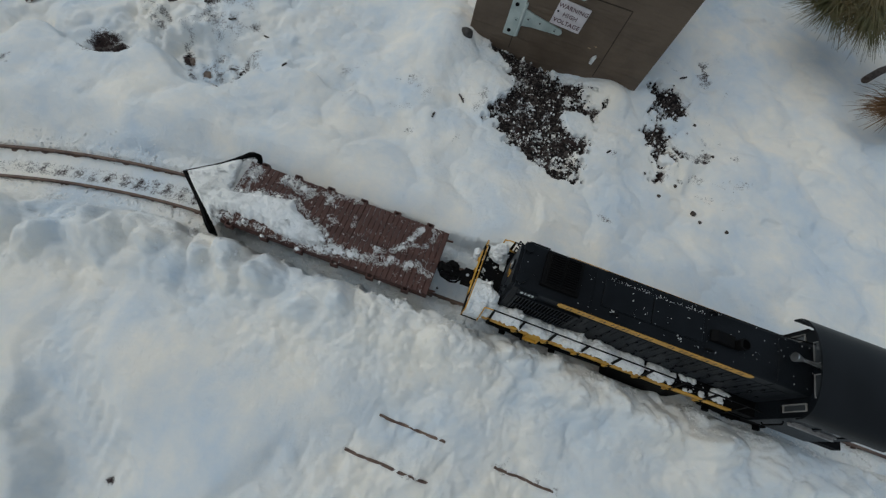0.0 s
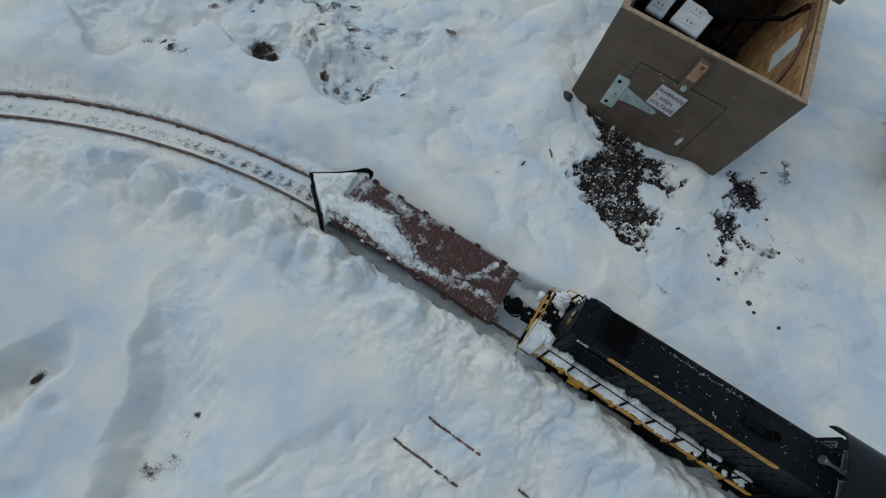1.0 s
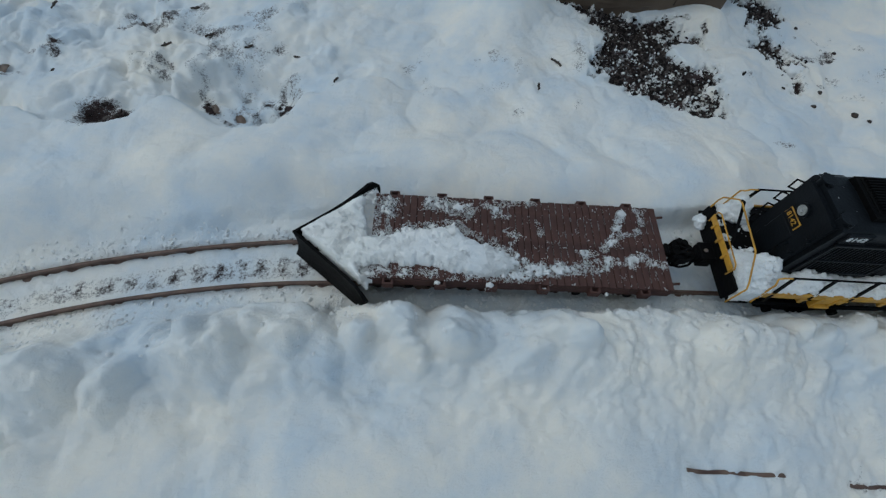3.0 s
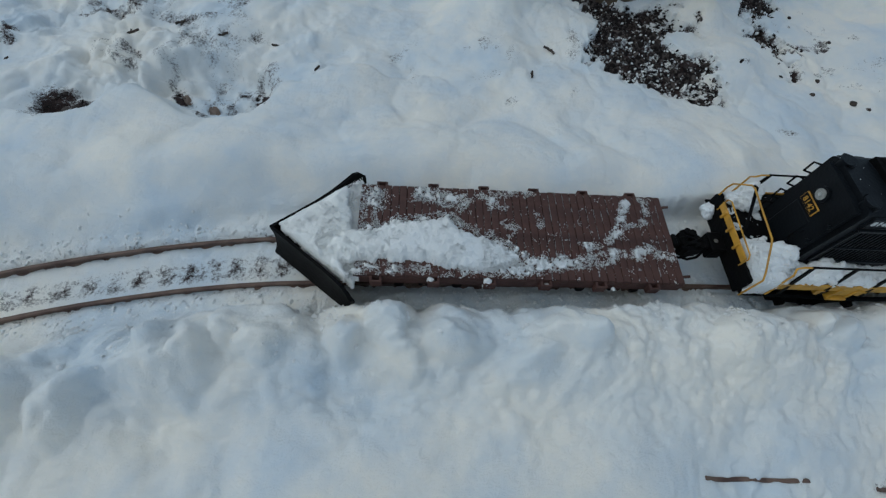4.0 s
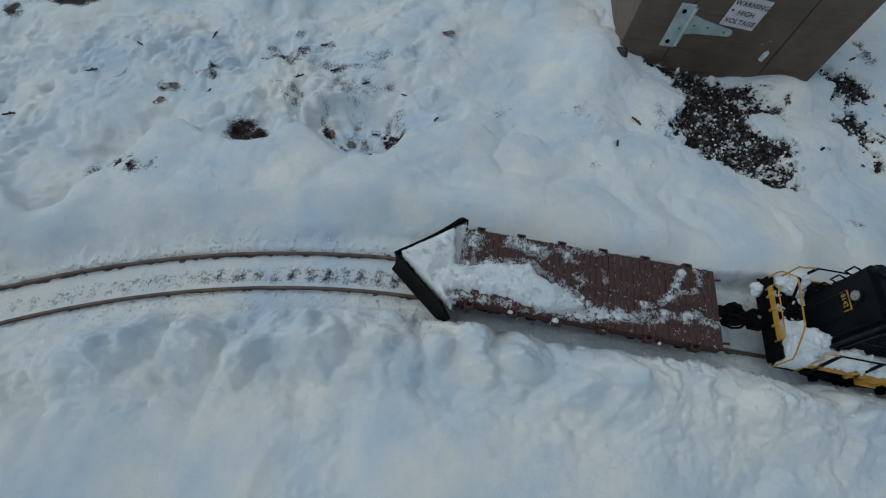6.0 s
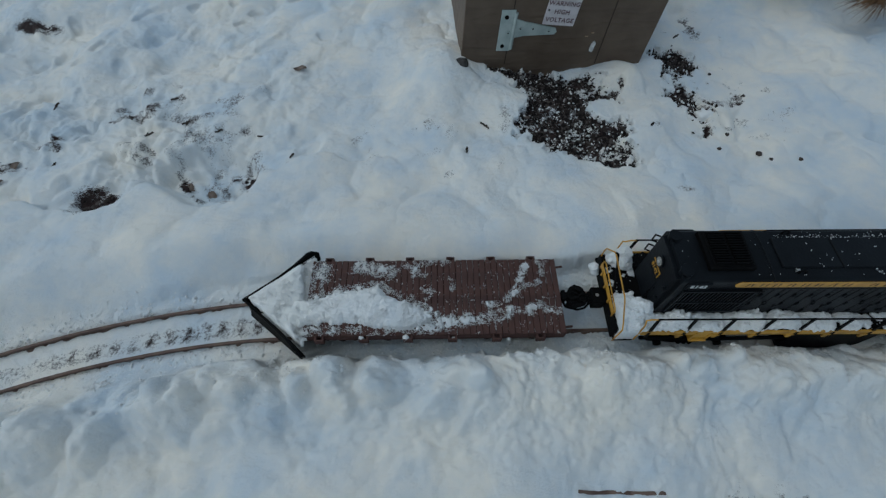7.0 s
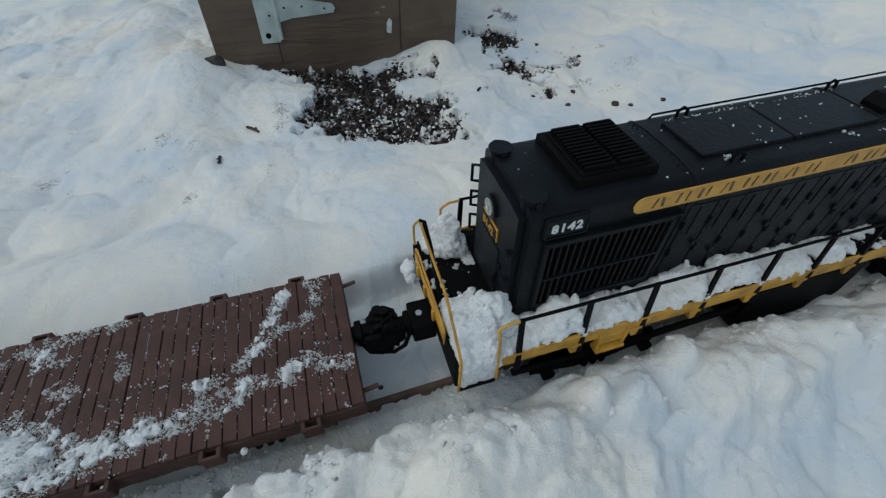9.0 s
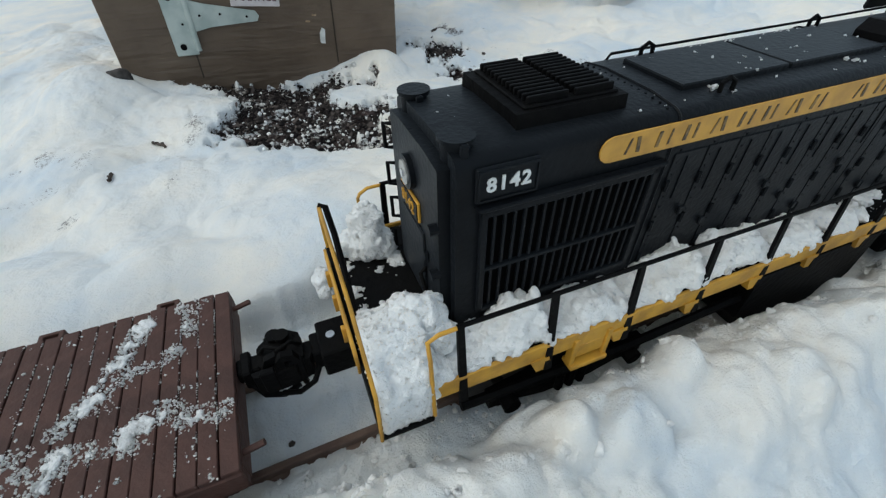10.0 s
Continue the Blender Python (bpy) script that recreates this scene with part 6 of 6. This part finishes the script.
def twig(x, y, length, turn, r=0.0014, rise=6, mat=None):
    bm = B()
    n = 6
    rnd = random.Random(int(1000 * x + 77 * y))
    pts = [(-length / 2 + length * k / n, rnd.uniform(-0.06, 0.06) * length, rnd.uniform(-0.02, 0.04) * length) for k in range(n + 1)]
    rod(bm, pts, r, 6)
    rod(bm, [pts[3], (pts[3][0] + length * 0.15, pts[3][1] + length * 0.16, pts[3][2] + length * 0.05)], r * 0.7, 5)
    ob = part("twig", bm, mat or BARK)
    ob.matrix_world = pose(x, y, float(ground_z(x, y)) + r * 1.3, 0, -rise * 0.5, turn)
    return tagged(ob, "short dark twig lying on the snow", "twig", group="twigs on the snow")


for x, y, l, a in ((-0.001, 0.521, 0.018, -55), (-0.009, 0.683, 0.010, 10), (-0.637, 0.588, 0.018, -10), (-0.524, 0.576, 0.020, 40), (-0.413, 0.571, 0.012, 25), (-0.688, 0.659, 0.016, 80), (-0.2945, 0.504, 0.009, 60), (-0.036, 0.469, 0.010, 80),
                   (-0.85, 0.55, 0.02, 20), (-0.93, 0.45, 0.018, 15), (-0.80, 0.62, 0.015, -30), (-0.56, 0.62, 0.012, -60), (-0.47, 0.60, 0.014, 30), (-0.35, 0.56, 0.009, -20), (-0.66, 0.54, 0.012, 60), (0.37, 0.70, 0.014, 30), (-0.50, 0.66, 0.013, 10)):
    twig(x, y, l, a)
for x, y, l, a in ((-0.418, 0.466, 0.026, 115), (-0.452, 0.486, 0.018, 125), (-0.7156, 0.5375, 0.022, 70), (-0.720, 0.500, 0.018, 50), (-0.293, 0.70, 0.022, 5)):
    bm = B()
    bmesh.ops.create_grid(bm, x_segments=8, y_segments=4, size=0.5)
    for v in bm.verts:
        u, w = v.co.x * 2, v.co.y * 2
        v.co = Vector((u * l / 2, w * l * 0.22 * math.sqrt(max(1 - u * u, 0.03)), 0.002 * math.sin(3 * u) + 0.0016 * w * w))
    bmesh.ops.solidify(bm, geom=list(bm.faces), thickness=0.0004)
    ob = part("leaf", bm, LEAF)
    ob.matrix_world = pose(x, y, float(ground_z(x, y)) + 0.0015, 6, 4, a)
    tagged(ob, "curled brown dead leaf half in the snow", "leaf")


def pine_tuft(x, y, z, heading, spread, count, length, mat, seed, droop=0.35, label="olive green pine sprig over the snow"):
    """A twig with many long needles fanned round it."""
    rnd = random.Random(seed)
    thing = tagged(new("pine_branch"), label, "pine branch")
    thing.matrix_world = pose(x, y, z, 0, 0, heading)
    part("twig", rod(B(), [(0.14, 0.004, 0.03), (0.08, 0.0, 0.022), (0.03, 0.002, 0.012), (0.0, 0, 0.004)], 0.0035, 8), BARK, thing)
    part("stem", rod(B(), [(0.135, 0.004, 0.03), (0.22, 0.008, 0.02), (0.30, 0.01, -0.03), (0.34, 0.012, -0.16)], 0.0055, 8), BARK, thing)
    bm = B()
    for k in range(count):
        u = rnd.random() ** 0.8 * 0.12
        a = rnd.gauss(0, spread)
        L = length * rnd.uniform(0.6, 1.1)
        start = Vector((u, rnd.gauss(0, 0.004), 0.012 + u * 0.12 + rnd.gauss(0, 0.004)))
        way = Vector((-math.cos(a), math.sin(a), rnd.uniform(-0.15, 0.30))).normalized()
        side = way.cross(Vector((rnd.gauss(0, 0.3), rnd.gauss(0, 0.3), 1))).normalized() * 0.0006
        up = side.cross(way).normalized() * 0.0005
        mid, tip = start + way * L * 0.55, start + way * L + Vector((0, 0, -droop * L * 0.5))
        rings = [[bm.verts.new(p + q * f) for q in (side, -side * 0.5 + up, -side * 0.5 - up)] for p, f in ((start, 0.9), (mid, 1.0), (tip, 0.25))]
        for r0, r1 in zip(rings, rings[1:]):
            for i in range(3):
                bm.faces.new((r0[i], r0[(i + 1) % 3], r1[(i + 1) % 3], r1[i]))
    ob = part("needles", bm, mat, thing)
    ob["kind"] = "stuff"


pine_tuft(0.562, 0.842, 0.120, 58, 0.62, 1200, 0.080, NEEDLE, 1)
pine_tuft(0.600, 0.965, 0.120, 40, 0.55, 500, 0.080, NEEDLE, 6)
pine_tuft(0.612, 0.818, 0.130, 80, 0.48, 1000, 0.085, NEEDLE, 2)
pine_tuft(0.685, 0.850, 0.130, 98, 0.40, 240, 0.095, DRY, 3, label="dry brown pine sprig over the snow")
pine_tuft(0.690, 0.690, 0.078, 14, 0.30, 520, 0.072, DRY, 4, label="dry brown pine sprig over the snow")
pine_tuft(0.730, 0.720, 0.085, 40, 0.45, 420, 0.075, NEEDLE, 5)
bm = rod(B(), [(0, 0, 0), (0.03, 0.030, 0.004), (0.10, 0.09, -0.004), (0.25, 0.19, -0.06)], 0.0065, 8)
ob = part("branch", bm, BARK)
ob.matrix_world = pose(0.676, 0.765, 0.080)
tagged(ob, "bare dark broken branch beside the pine", "branch")


# ---- crumbly snow along the cut of the track ----
cx, cd = r_.uniform(-0.62, 0.66, 5200), -0.046 - np.abs(r_.normal(0, 0.020, 5200))
cy = track_y(cx) + cd / 0.9963
ok = layered(cx, cy, 0.03, 3, 101, 0.6) + 0.25 * r_.random(5200) > 0.70
cx, cy = cx[ok], cy[ok]
crumbs("snow_crumbs", "soft clods of snow along the cleared track", [(a, b, float(c)) for a, b, c in zip(cx, cy, ground_z(cx, cy))], SNOW, 0.0007, 0.0030, 21, 2, 0.6)
cx, cd = r_.uniform(-1.0, 0.66, 3500), r_.choice([-1.0, 1.0], 3500) * (0.028 + np.abs(r_.normal(0, 0.012, 3500)))
cy = track_y(cx) + cd / 0.9963
crumbs("snow_crumbs", "fine snow grains beside the rails", [(a, b, float(c)) for a, b, c in zip(cx, cy, ground_z(cx, cy))], SNOW, 0.0006, 0.0026, 22, 1, 0.1)


def snowy_shrub():
    """A low shrub bent under a star of snow lobes, dark and hollow below."""
    thing = tagged(new("snowy_shrub"), "low dark conifer bent under thick snow lobes", "shrub")
    zc = float(ground_z(-0.72, -0.25))
    thing.matrix_world = pose(-0.795, -0.255, zc)
    arms = ((0.115, 0.080, 0.030), (0.158, 0.036, 0.034), (0.165, -0.055, 0.032), (0.05, 0.13, 0.034), (-0.10, 0.10, 0.036), (-0.14, -0.04, 0.036), (0.02, -0.14, 0.036))
    xs = np.arange(-0.2, 0.2, 0.0022)
    X, Y = np.meshgrid(xs, xs)
    H = np.zeros_like(X)
    for ax, ay, w in arms:
        L = math.hypot(ax, ay)
        t = np.clip((X * ax + Y * ay) / L**2, 0, 1)
        r = np.hypot(X - t * ax, Y - t * ay) + 0.006 * (layered(X, Y, 0.03, 2, 111) - 0.5)
        H = np.maximum(H, np.sqrt(np.maximum(1 - (r / (w * (1.75 - 1.10 * t))) ** 2, 0)) * (0.030 - 0.010 * t))
    bm = B()
    verts = {}
    for i in range(len(xs) - 1):
        for j in range(len(xs) - 1):
            if H[i:i + 2, j:j + 2].min() > 0:
                for lay, sgn in ((0, 1), (1, -1)):
                    ring = []
                    for a, b in ((i, j), (i, j + 1), (i + 1, j + 1), (i + 1, j)):
                        if (a, b, lay) not in verts:
                            sag = 0.058 - 0.9 * (X[a, b] ** 2 + Y[a, b] ** 2)
                            verts[a, b, lay] = bm.verts.new((X[a, b], Y[a, b], sag + (H[a, b] if lay == 0 else -0.004)))
                        ring.append(verts[a, b, lay])
                    bm.faces.new(ring[::sgn])
    cap = part("snow_cap", bm, SNOW, thing, "thick rounded snow lobes")
    cap.data.shade_smooth()
    rnd = random.Random(5)
    for ax, ay, w in arms:
        b = rod(B(), [(0, 0, 0.0), (0.02 * ax, 0.02 * ay, 0.03), (0.5 * ax, 0.5 * ay, 0.048), (ax, ay, 0.034)], 0.0045, 8)
        for k in range(60):
            f = rnd.uniform(0.3, 1.0)
            a = rnd.uniform(0, 6.28)
            p = Vector((f * ax, f * ay, 0.046 - 0.012 * f))
            rod(b, [p, p + Vector((0.018 * math.cos(a), 0.018 * math.sin(a), -rnd.uniform(0.004, 0.016)))], 0.0008, 4)
        part("bough", b, BARK, thing)


snowy_shrub()
